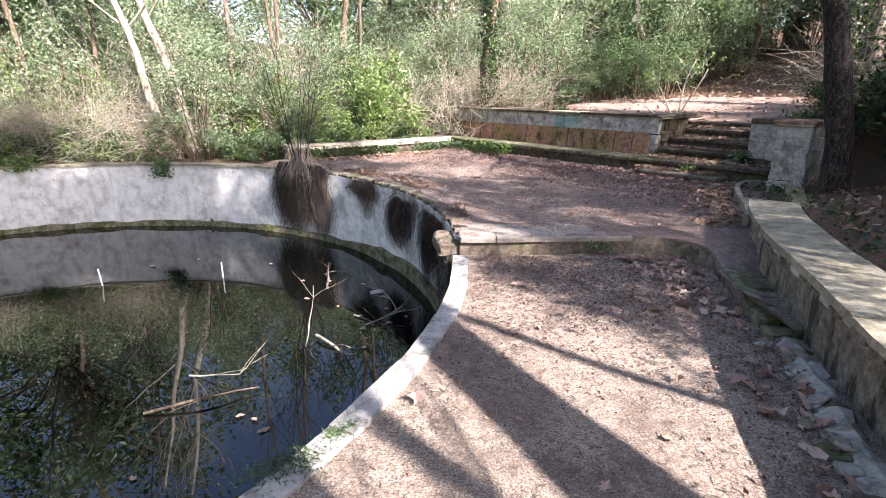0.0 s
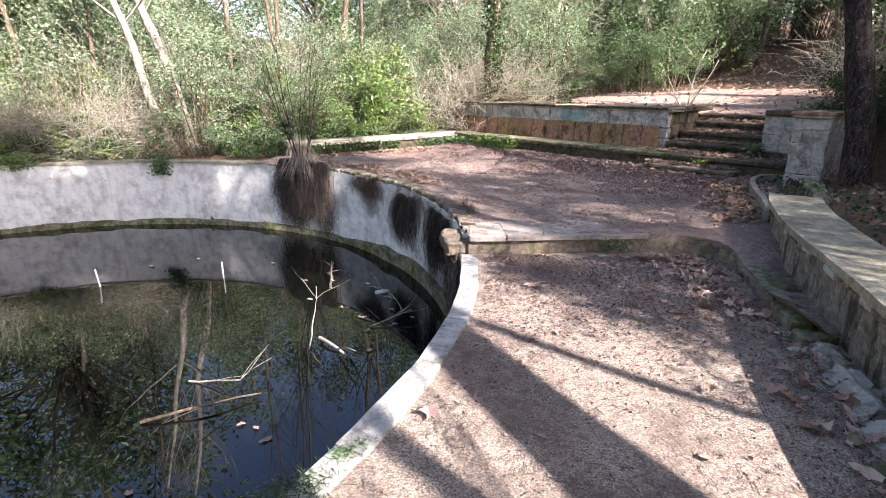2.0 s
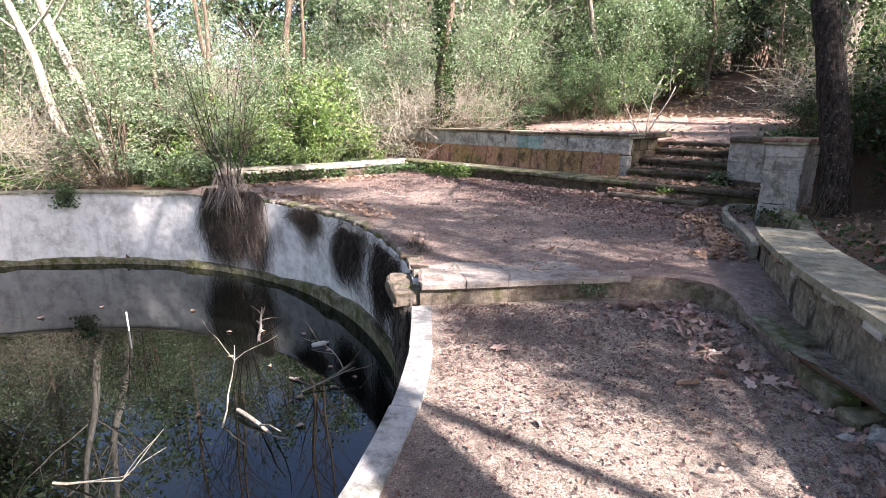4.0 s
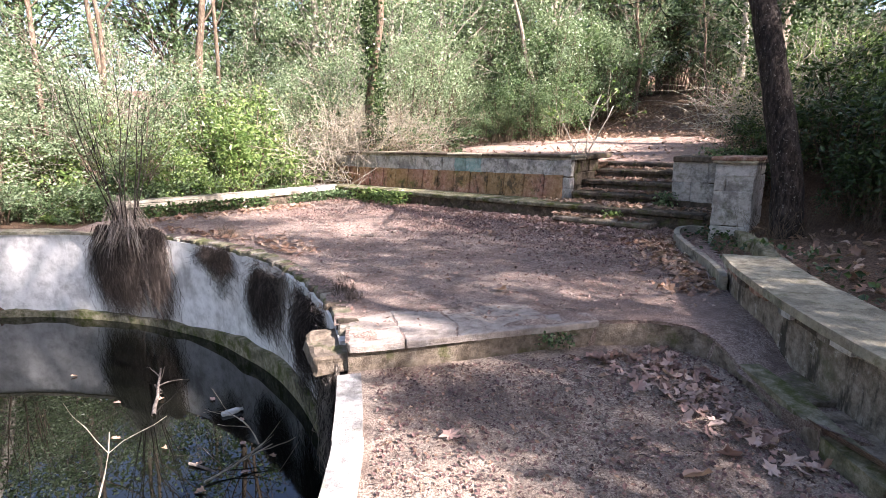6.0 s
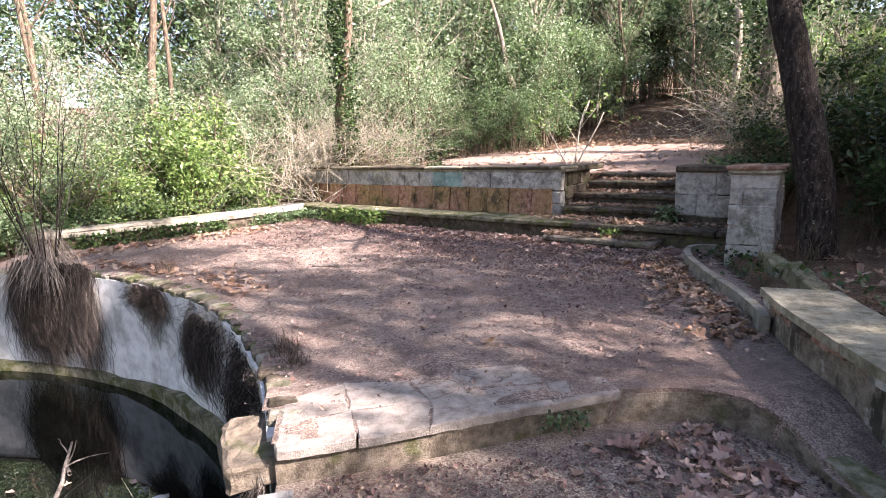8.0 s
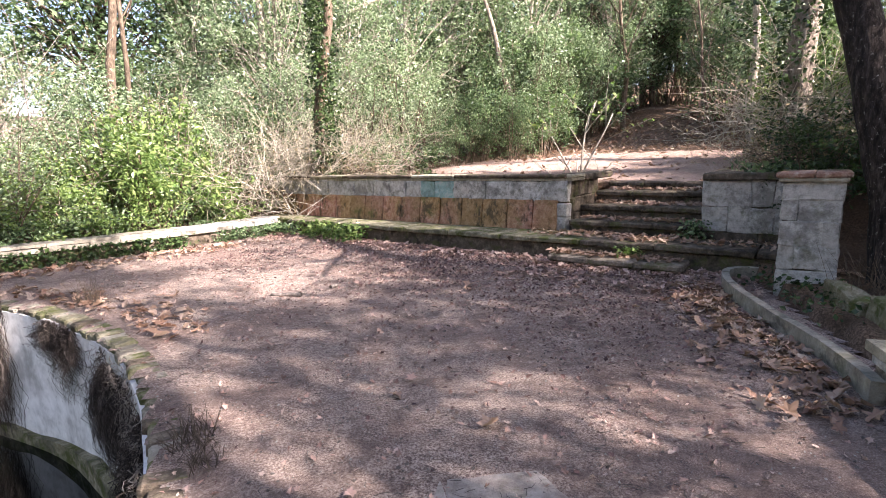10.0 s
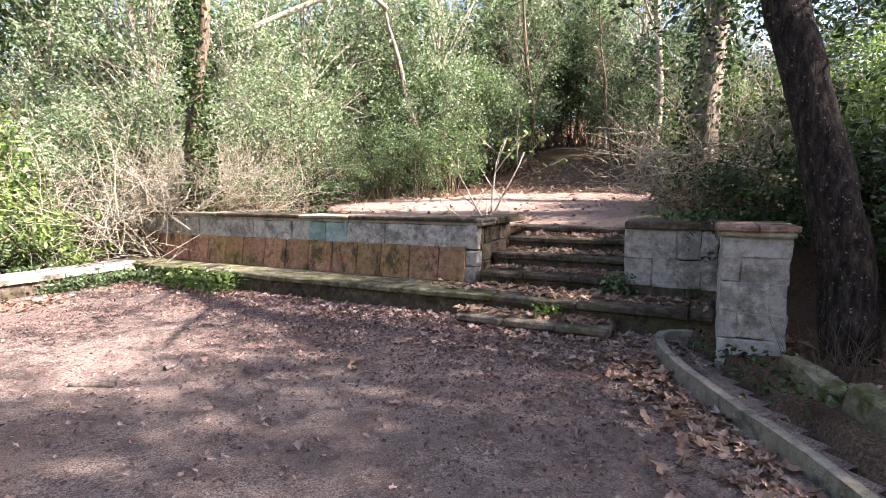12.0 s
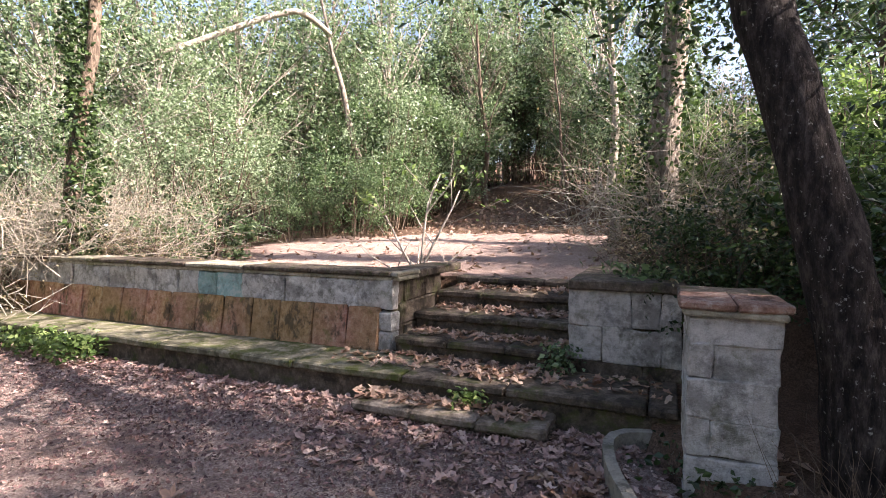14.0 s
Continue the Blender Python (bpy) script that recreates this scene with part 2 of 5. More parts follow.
def block(lx, ly, lz, bevel=0.015, rough=0.0, seed=0, cuts=0):
    """A block with its base at z = 0, worn edges and uneven faces."""
    bm = bmesh.new()
    bmesh.ops.create_cube(bm, size=1)
    for v in bm.verts:
        v.co = Vector((v.co.x * lx, v.co.y * ly, (v.co.z + 0.5) * lz))
    if cuts:
        bmesh.ops.subdivide_edges(bm, edges=bm.edges[:], cuts=cuts, use_grid_fill=True)
    if bevel:
        sharp = [e for e in bm.edges if e.calc_face_angle(0) > 0.5]
        bmesh.ops.bevel(bm, geom=sharp, offset=bevel, segments=1, affect="EDGES")
    if rough:
        for v in bm.verts:
            v.co = wobble(v.co, rough, 4.0, seed * 3.1) + noise.noise_vector(v.co * 14 + Vector((seed, 0, 0))) * rough * 0.4
    return bm


def loft(rows, closed=False, caps=True):
    """A skin through rows of equally many points."""
    bm = bmesh.new()
    vs = [[bm.verts.new(p) for p in r] for r in rows]
    n = len(rows[0])
    pairs = list(zip(vs, vs[1:])) + ([(vs[-1], vs[0])] if closed else [])
    for a, b in pairs:
        for i in range(n):
            j = (i + 1) % n
            bm.faces.new((a[i], a[j], b[j], b[i]))
    if caps and not closed:
        bm.faces.new(vs[0])
        bm.faces.new(vs[-1][::-1])
    bmesh.ops.recalc_face_normals(bm, faces=bm.faces)
    return bm


def resample(pts, step):
    """Points at even steps along a smooth line through pts."""
    pts = [Vector(p) for p in pts]
    dense = []
    for i in range(len(pts) - 1):
        a, b, c, d = pts[max(0, i - 1)], pts[i], pts[i + 1], pts[min(len(pts) - 1, i + 2)]
        for k in range(24):
            t = k / 24
            dense.append(0.5 * (2 * b + (c - a) * t + (2 * a - 5 * b + 4 * c - d) * t * t + (3 * b - a - 3 * c + d) * t ** 3))
    dense.append(pts[-1])
    out, left = [dense[0]], step
    for a, b in zip(dense, dense[1:]):
        seg = (b - a).length
        while seg > left > 0:
            a = a.lerp(b, left / seg)
            out.append(a)
            seg = (b - a).length
            left = step
        left -= seg
    if (out[-1] - dense[-1]).length > step * 0.3:
        out.append(dense[-1])
    return out


def sides(line, half):
    """Left and right offsets of a flat line."""
    out = []
    for i, p in enumerate(line):
        d = (line[min(i + 1, len(line) - 1)] - line[max(i - 1, 0)]).normalized()
        n = Vector((-d.y, d.x, 0))
        out.append((p + n * half, p - n * half))
    return out


def band(line, half, z0, z1, rough=0.0, lean=0.0, seed=0):
    """A wall or kerb along a line, from z0 to z1."""
    rows = []
    for a, b in sides(line, half):
        q = [Vector((a.x, a.y, z0)), Vector((b.x, b.y, z0)), Vector((b.x, b.y, z1)), Vector((a.x, a.y, z1))]
        rows.append([wobble(p, rough, 2.5, seed) for p in q])
    return loft(rows)


def tube_data(paths, sidesn=4):
    """Vertices and faces of tapered tubes; a path is a list of (point, radius)."""
    V, F = [], []
    for path in paths:
        start = len(V)
        for i, (p, r) in enumerate(path):
            d = (path[min(i + 1, len(path) - 1)][0] - path[max(i - 1, 0)][0])
            d = d.normalized() if d.length > 1e-6 else Vector((0, 0, 1))
            a = d.orthogonal().normalized()
            b = d.cross(a)
            for k in range(sidesn):
                t = 2 * math.pi * k / sidesn
                V.append(p + (a * math.cos(t) + b * math.sin(t)) * r)
        for i in range(len(path) - 1):
            for k in range(sidesn):
                j = (k + 1) % sidesn
                F.append((start + i * sidesn + k, start + i * sidesn + j, start + (i + 1) * sidesn + j, start + (i + 1) * sidesn + k))
        F.append(tuple(range(start + (len(path) - 1) * sidesn, start + len(path) * sidesn)))
    return V, F


def data_mesh(name, V, F, smooth=False):
    me = bpy.data.meshes.new(name)
    me.from_pydata(V, [], F)
    if smooth:
        me.polygons.foreach_set("use_smooth", [True] * len(me.polygons))
    return me


def resample_limb(path):
    """A smoother limb through (point, radius) pairs."""
    out = []
    for i in range(len(path) - 1):
        a, b, c, d = (path[max(0, min(len(path) - 1, i + k))] for k in (-1, 0, 1, 2))
        for k in range(5):
            t = k / 5
            q = 0.5 * (2 * b[0] + (c[0] - a[0]) * t + (2 * a[0] - 5 * b[0] + 4 * c[0] - d[0]) * t * t + (3 * b[0] - a[0] - 3 * c[0] + d[0]) * t ** 3)
            out.append((q, b[1] + (c[1] - b[1]) * t))
    return out + [path[-1]]


def tubes(name, paths, sidesn=4, smooth=True):
    return data_mesh(name, *tube_data(paths, sidesn), smooth)


def twig_path(rng, p, d, length, r0, r1, steps=6, bend=0.35, droop=0.0):
    path = []
    p, d = Vector(p), Vector(d).normalized()
    for i in range(steps + 1):
        path.append((p.copy(), r0 + (r1 - r0) * i / steps))
        d = (d + Vector((rng.uniform(-1, 1), rng.uniform(-1, 1), rng.uniform(-1, 1))) * bend + Vector((0, 0, -droop))).normalized()
        p = p + d * (length / steps)
    return path


def leaves_mesh(name, points, size, seed, up=0.4, aspect=0.5):
    """Folded leaves, one at each point."""
    rs = np.random.RandomState(seed)
    P = np.array(points, dtype=float)
    n = len(P)
    a = rs.normal(size=(n, 3))
    a[:, 2] = a[:, 2] * 0.7 - 0.2
    a /= np.linalg.norm(a, axis=1)[:, None]
    nrm = rs.normal(size=(n, 3))
    nrm[:, 2] += up * 2.5
    b = np.cross(nrm, a)
    b /= np.linalg.norm(b, axis=1)[:, None] + 1e-9
    c = np.cross(a, b)
    s = size * rs.uniform(0.6, 1.35, (n, 1))
    w = s * aspect
    V = np.stack([P, P + a * s * 0.45 + b * w * 0.5 + c * w * 0.18, P + a * s, P + a * s * 0.45 - b * w * 0.5 + c * w * 0.18], 1).reshape(-1, 3)
    i = np.arange(n)[:, None] * 4
    F = np.concatenate([i + np.array([0, 1, 2]), i + np.array([0, 2, 3])], 0)
    me = bpy.data.meshes.new(name)
    me.from_pydata(V.tolist(), [], F.tolist())
    return me


# ---- the plan ----
POOL, R = Vector((-6.14, 4.86, 0)), 6.23
WATER_Z, LOWER = -1.40, -0.20
D = Vector((0.661, -0.750, 0)).normalized()         # along the bench
N = Vector((-D.y, D.x, 0))                          # up the stairs
O = Vector((3.42, 10.10, 0))
FRAME = Matrix(((D.x, N.x, 0, O.x), (D.y, N.y, 0, O.y), (0, 0, 1, 0), (0, 0, 0, 1)))


def uv(u, v, z=0.0):
    return O + D * u + N * v + Vector((0, 0, z))


def to_uv(x, y):
    p = Vector((x, y, 0)) - O
    return p.dot(D), p.dot(N)


def ring(deg, r, z=0.0):
    a = radians(deg)
    return POOL + Vector((math.cos(a) * r, math.sin(a) * r, z))


# inner top edge of the low wall beside the path, from behind the start to the terrace
SEAT = resample([(1.75, -6, 0), (1.62, -3, 0), (1.70, -1, 0), (1.86, 0.4, 0), (2.06, 1.4, 0), (2.28, 2.3, 0), (2.48, 3.0, 0), (2.70, 3.8, 0), (2.97, 4.75, 0), (3.30, 5.6, 0), (3.56, 6.12, 0)], 0.25)
EDGE = resample([(0.12, 5.33, 0), (0.56, 5.36, 0), (0.94, 5.38, 0), (1.56, 5.45, 0), (2.0, 5.48, 0), (2.38, 5.40, 0), (2.62, 5.22, 0), (2.70, 4.95, 0), (2.66, 4.60, 0), (2.56, 4.20, 0), (2.46, 3.85, 0), (2.40, 3.55, 0)], 0.1)
KERB = resample([(3.52, 6.05, 0), (3.72, 6.38, 0), (3.92, 6.85, 0), (4.10, 7.37, 0), (4.33, 7.92, 0), (4.55, 8.32, 0), (4.82, 8.62, 0), (5.05, 8.66, 0), (5.30, 8.50, 0)], 0.12)


def seat_x(y):
    for a, b in zip(SEAT, SEAT[1:]):
        if a.y <= y <= b.y:
            return a.x + (b.x - a.x) * (y - a.y) / (b.y - a.y)
    return SEAT[0].x if y < SEAT[0].y else SEAT[-1].x


STEP_POLY = [(p.x, p.y + 0.03) for p in EDGE] + [(2.5, 3.4), (3.4, 3.4), (4.2, 6.2), (0.0, 6.2)]


def in_poly(x, y, poly):
    odd = False
    for (ax, ay), (bx, by) in zip(poly, poly[1:] + poly[:1]):
        if (ay > y) != (by > y) and x < (bx - ax) * (y - ay) / (by - ay) + ax:
            odd = not odd
    return odd


def smooth01(t):
    t = min(1, max(0, t))
    return t * t * (3 - 2 * t)


def on_upper(x, y):
    if math.hypot(x - POOL.x, y - POOL.y) < R + 0.04:
        return False
    u, v = to_uv(x, y)
    if v > 0.5 or (x - y) < -15.9 - 0.0 or y > 15.2:
        return False
    if y < 6.1 and x > seat_x(y) + 0.2:
        return False
    if y >= 6.1 and x > 3.7 + (y - 6.1) * 0.5 + 0.15:
        return False
    if y < 5.6 and x > 0.05:
        return in_poly(x, y, STEP_POLY)
    return y > 5.3 and x > -4.2


def on_lower(x, y):
    return math.hypot(x - POOL.x, y - POOL.y) > R + 0.06 and -7 < y < 5.75 and x < seat_x(y) + 0.2 and x > -6


def ground_z(x, y):
    r = math.hypot(x - POOL.x, y - POOL.y)
    u, v = to_uv(x, y)
    n = noise.noise(Vector((x * 0.35, y * 0.35, 0))) * 0.18
    if r < R + 0.15:
        return -2.6
    back = 0.88 + 0.115 * max(0, v - 3.2) + 0.11 * max(0, v - 8) + n * smooth01((v - 4) / 3)
    plaza = smooth01((v - 1.25) / 0.2) * smooth01((u + 8.5) / 2.0)
    right = 0.0
    if y < 6.1:
        d = x - seat_x(y) - 0.25
    else:
        d = x - (3.75 + (y - 6.1) * 0.52)
    right = 0.05 + 0.09 * max(0, d) + n * 0.6 if d > 0 else 0
    left = -0.12 + n * 0.6 + 0.10 * max(0, r - 9) if r > R else 0
    if -0.3 < u < 1.7 and -0.5 < v < 2.75:
        return -0.4
    inside = (on_upper(x, y) or on_lower(x, y))
    z = left
    if d > 0 and v < 1.25:
        z = max(left, min(right, 4.0 + n))
    if plaza > 0:
        z = z + (back - z) * plaza
    elif inside:
        z = -0.55
    if -8 < y < 6 and -6 < x < seat_x(y) + 0.3 and plaza <= 0:
        z = min(z, -0.55)
    return min(z, 14)


def axis_steps(a, b, fine, far):
    s = list(np.arange(a, b, fine))
    g, step = b, fine
    while g < far:
        s.append(g)
        step *= 1.35
        g += step
    g, step = a, fine
    pre = []
    while g > -far:
        step *= 1.35
        g -= step
        pre.append(g)
    return pre[::-1] + s


def sheet(name, xs, ys, zf, keep=None, smooth=True):
    V, F = [], []
    nx = len(xs)
    for y in ys:
        for x in xs:
            V.append((x, y, zf(x, y)))
    for j in range(len(ys) - 1):
        for i in range(nx - 1):
            if keep is None or keep((xs[i] + xs[i + 1]) / 2, (ys[j] + ys[j + 1]) / 2):
                F.append((j * nx + i, j * nx + i + 1, (j + 1) * nx + i + 1, (j + 1) * nx + i))
    return data_mesh(name, V, F, smooth)


def structure(name, me, material, label, category):
    return tagged(part(name, me, material), label, category, "", "structure")


structure("ground", sheet("ground", axis_steps(-15, 18, 0.3, 600), axis_steps(-8, 26, 0.3, 600), ground_z), SOIL, "brown soil strewn with dead leaves under trees", "ground")


def terrace_z(x, y, z):
    if z > -0.1 and x > 2.4:
        z -= 0.14 * smooth01((5.2 - y) / 0.6) * smooth01((x - 2.4) / 0.2)
    if z > -0.1 and x < 2.1 and y < 6.05:
        return z + 0.005 + noise.noise(Vector((x * 5, y * 5, 3))) * 0.005
    return z + noise.noise(Vector((x * 1.1, y * 1.1, z))) * 0.018 + noise.noise(Vector((x * 5, y * 5, 3))) * 0.006


def on_plaza(x, y):
    u, v = to_uv(x, y)
    w = noise.noise(Vector((x * 0.8, y * 0.8, 7))) * 0.5
    return v > 1.62 and (v > 2.6 or u < -0.3) and -5.6 + w < u < 2.3 + w + 0.1 * max(0, v - 2) and v < 6.6 + w + 0.35 * max(0, u + 1.5) and not (u > 1.5 and v < 2.75)


structure("plaza", sheet("plaza", list(np.arange(-2, 13, 0.2)), list(np.arange(9, 21, 0.2)), lambda x, y: ground_z(x, y) + 0.03, on_plaza), PALEDIRT, "sunlit pale dirt clearing above the stairs", "clearing")
structure("upper_terrace", sheet("upper_terrace", list(np.arange(-4.3, 5.6, 0.09)), list(np.arange(3.3, 15.4, 0.09)), lambda x, y: terrace_z(x, y, 0.0), on_upper), TOPDIRT, "pinkish grey gravelly dirt of the raised terrace", "terrace")
structure("lower_terrace", sheet("lower_terrace", list(np.arange(-6, 3.8, 0.09)), list(np.arange(-7, 5.8, 0.09)), lambda x, y: terrace_z(x, y, LOWER), on_lower), DIRT, "gravelly dirt path beside the pool", "path")

# ---- pool ----
# the wall goes lower along the path; a dark outlet breaks it under the terrace's end
OUT0, OUT1 = 3.2, 6.2


def pool_top(deg):
    return -0.03 if OUT1 - 2 < deg < 215 else LOWER - 0.02


def ring_wall(a0, a1, z0, z1f, r0=R, r1=R + 0.28, rough=0.0, seed=0):
    rows = []
    n = max(2, int(abs(a1 - a0) / 1.2))
    for i in range(n + 1):
        d = a0 + (a1 - a0) * i / n
        z1 = z1f(d) if callable(z1f) else z1f
        q = [ring(d, r0, z0), ring(d, r1, z0), ring(d, r1, z1), ring(d, r0, z1)]
        rows.append([wobble(p, rough, 1.8, seed) for p in q])
    return loft(rows)


pool = thing("wall_pool", "round pool wall of stained white plaster with moss", "pool wall", kind="structure")
part("upper_wall", ring_wall(OUT1, 215, -2.3, -0.05, rough=0.02), PLASTER, pool)
part("path_wall", ring_wall(215, 360 + OUT0, -2.3, LOWER - 0.04), PLASTER, pool)
part("outlet_sill", ring_wall(OUT0, OUT1, -2.3, -1.05), PLASTER, pool)
# the near-black root colour here paints the shade inside the outlet
part("outlet_back", ring_wall(OUT0 - 1, OUT1 + 1, -1.3, -0.26, R + 0.42, R + 0.55), ROOT_AND_SHADE, pool, "back of the outlet, coloured dark for its shade")
part("outlet_side", ring_wall(OUT0 - 1.6, OUT0, -2.3, -0.3, R + 0.2, R + 0.55), PLASTER, pool)
part("outlet_side", ring_wall(OUT1, OUT1 + 1.6, -2.3, -0.26, R + 0.2, R + 0.55), PLASTER, pool)
part("waterline_ledge", ring_wall(OUT1, 215, -2.3, lambda d: -1.29 + 0.03 * noise.noise(Vector((d * 0.3, 0, 0))) + 0.12 * smooth01((52 - d) / 14), R - 0.07, R + 0.05, 0.03), MOSSY, pool, "mossy ledge at the waterline")

# whitewashed coping in lengths along the path
coping = thing("pool_coping", "whitewashed concrete coping along the pool's rim", "coping", kind="structure")
for k in range(24):
    a0, a1 = OUT0 + 0.15 - k * 7.2 + 360 - 7.1, OUT0 + 0.15 - k * 7.2 + 360
    part("coping_length", ring_wall(a0, a1, LOWER - 0.06, lambda d: LOWER + 0.035 + 0.01 * noise.noise(Vector((d, 0, 0))), R - 0.03, R + 0.13, 0.014, k), COPING, coping)
for k in range(26):
    a0 = 62 + k * 5.8
    part("thin_cap", ring_wall(a0, a0 + 5.75, -0.055, lambda d: -0.012 + 0.006 * noise.noise(Vector((d * 3, 0, 0))), R - 0.035, R + 0.25, 0.012, k), CAPSTONE, coping)

structure("pool_floor", sheet("pool_floor", [POOL.x - 7, POOL.x + 7], [POOL.y - 7, POOL.y + 7], lambda x, y: -2.25), MOSSY, "dark silted pool floor", "pool floor")
bm = bmesh.new()
bmesh.ops.create_circle(bm, cap_ends=True, segments=128, radius=R + 0.1)
for v in bm.verts:
    v.co += POOL + Vector((0, 0, WATER_Z))
structure("water", mesh_of("water", bm), WATER, "dark still pool water mirroring trees and sky", "water")

# brick edging along the raised terrace above the pool
edging = thing("terrace_edging", "crumbling mossy brick edging above the pool", "edging", kind="structure")
rng = random.Random(5)
for k in range(46):
    d = 7.6 + k * 1.15
    me = mesh_of("edge_brick", block(0.16 + rng.uniform(0, 0.05), 0.124, 0.075, 0.016, 0.018, k, 2))
    ob = part("edge_brick", me, rng.choice([MOSSY, DARKSTONE, CONCRETE, MOSSY]), edging)
    p = ring(d, R + 0.108 + rng.uniform(-0.008, 0.006), -0.068 + rng.uniform(-0.012, 0.008))
    ob.matrix_basis = Matrix.Translation(p) @ pose(0, 0, 0, rng.uniform(-2, 2), rng.uniform(-2, 2), d + rng.uniform(-2, 2))

# broken stone block over the outlet
ob = part("outlet_lintel", block(0.36, 0.46, 0.15, 0.02, 0.05, 9, 8), STEPFRONT)
ob.matrix_basis = pose(0.03, 5.58, -0.205, 3, 6, 10)
tagged(ob, "broken pale stone block over the dark pool outlet", "stone block", "", "structure")

# ---- the step up to the terrace: edge wall, slabs ----
step = thing("terrace_step", "worn stone step edge with a mossy front", "step", kind="structure")
inset = [a for a, b in sides(EDGE, 0.07)]
part("riser", band(inset[:27], 0.07, -0.5, -0.028, 0.018), STEPFRONT, step)
part("side_riser", band(inset[26:], 0.07, -0.5, -0.10, 0.012), MOSSY, step)
rng = random.Random(11)


def slab(outline, z, thick, name, parent, material, seed):
    bm = bmesh.new()
    vs = [bm.verts.new((x, y, z)) for x, y in outline]
    f = bm.faces.new(vs)
    if f.normal.z < 0:
        f.normal_flip()
    ret = bmesh.ops.extrude_face_region(bm, geom=[f])
    low = [g for g in ret["geom"] if isinstance(g, bmesh.types.BMVert)]
    for v in low:
        v.co.z -= thick
    bmesh.ops.recalc_face_normals(bm, faces=bm.faces)
    top = [e for e in bm.edges if all(abs(v.co.z - z) < 1e-5 for v in e.verts)]
    bmesh.ops.bevel(bm, geom=top, offset=0.006, segments=1, affect="EDGES")
    for v in bm.verts:
        v.co += noise.noise_vector(v.co * 6 + Vector((seed, 0, 0))) * 0.004
    return part(name, bm, material, parent)


def jag(a, b, seed, k=3):
    """Points from a to b with a slightly broken line."""
    r = random.Random(seed)
    out = []
    for i in range(k):
        t = i / k
        out.append((a[0] + (b[0] - a[0]) * t + r.uniform(-0.011, 0.011), a[1] + (b[1] - a[1]) * t + r.uniform(-0.011, 0.011)))
    return out


cols = (0.13, 0.52, 0.90, 1.22, 1.60, 2.02)
lines = ((5.29, 5.31, 5.33, 5.38, 5.41, 5.45), (5.56, 5.64, 5.60, 5.68, 5.66, 5.66), (5.86, 5.98, 5.92, 6.02, 5.96, 5.80))
knots = [[(x + (rng.uniform(-0.06, 0.06) if 0 < i < 5 else 0), y + rng.uniform(-0.03, 0.03) * (r > 0)) for i, (x, y) in enumerate(zip(cols, ys))] for r, ys in enumerate(lines)]
for r in range(2):
    for i in range(5):
        if r == 1 and i == 4:
            continue
        q = [knots[r][i], knots[r][i + 1], knots[r + 1][i + 1], knots[r + 1][i]]
        cx, cy = sum(p[0] for p in q) / 4, sum(p[1] for p in q) / 4
        q = [(cx + (x - cx) * 0.984, cy + (y - cy) * 0.975) for x, y in q]
        o = []
        for e in range(4):
            o += jag(q[e], q[(e + 1) % 4], r * 50 + i * 7 + e, 4)
        slab(o, 0.006 + 0.002 * ((i + r) % 3), 0.05, "flagstone", step, FLAG, i + 9 * r)
for k, q in enumerate((((2.71, 4.58), (2.67, 4.28), (2.93, 4.24), (3.02, 4.66)), ((2.63, 4.24), (2.52, 3.72), (2.82, 3.66), (2.90, 4.20)))):
    o = []
    for e in range(4):
        o += jag(q[e], q[(e + 1) % 4], 31 + k * 5 + e)
    slab(o, -0.115 - 0.025 * k, 0.09, "flagstone", step, STEPFRONT, 30 + k)

# rounded concrete lip of the step where it bends to the low wall
lip = []
for a, b in sides([p for p, q in sides(EDGE, 0.13)][15:40], 0.14):
    za, zb = terrace_z(a.x, a.y, 0.0) + 0.003, terrace_z(b.x, b.y, 0.0) + 0.003
    lip.append([Vector((a.x, a.y, -0.45)), Vector((b.x, b.y, -0.45)), Vector((b.x, b.y, zb)), Vector((a.x, a.y, za))])
part("curved_lip", loft(lip), TOPDIRT, step, "dirt-covered curved edge of the step")
face = []
for a, b in sides(EDGE[15:40], 0.014):
    z = terrace_z((a.x + b.x) / 2, (a.y + b.y) / 2, 0.0) - 0.02
    face.append([wobble(p, 0.02, 6.0) for p in (Vector((a.x, a.y, -0.45)), Vector((b.x, b.y, -0.45)), Vector((b.x, b.y, z)), Vector((a.x, a.y, z)))])
part("lip_face", loft(face), STEPFRONT, step, "dark earthy front of the curved edge")

# ---- low seat wall along the path ----
seat = thing("wall_seat", "low rendered wall with worn flat stone capping beside the path", "low wall", kind="structure")
mid = [p + Vector((0.27, -0.04, 0)) for p in SEAT]
part("rendered_body", band(mid, 0.205, -0.6, 0.215, 0.02), RENDER, seat)
per = 5
i = 0
while i < len(mid) - 1:
    seg = mid[i:i + per + 1]
    seg = [seg[0].lerp(seg[1], 0.01)] + seg[1:-1] + [seg[-1].lerp(seg[-2], 0.015)]
    part("cap_slab", band(seg, 0.26, 0.245, 0.30 + 0.004 * (i % 3), 0.008, 0, i), CAPSTONE, seat)
    i += per

rng = random.Random(14)
edge = resample(mid, 0.19)
for k, (p, q) in enumerate(zip(edge, edge[1:])):
    seg = [p.lerp(q, 0.03), p.lerp(q, 0.5), p.lerp(q, 0.97)]
    part("course_brick", band(seg, rng.choice((0.232, 0.246, 0.252, 0.256)), 0.203, 0.243, 0.03, 0, k), rng.choice((RENDER, BRICKRED, BLOCK, STEPFRONT, DARKSTONE)), seat)

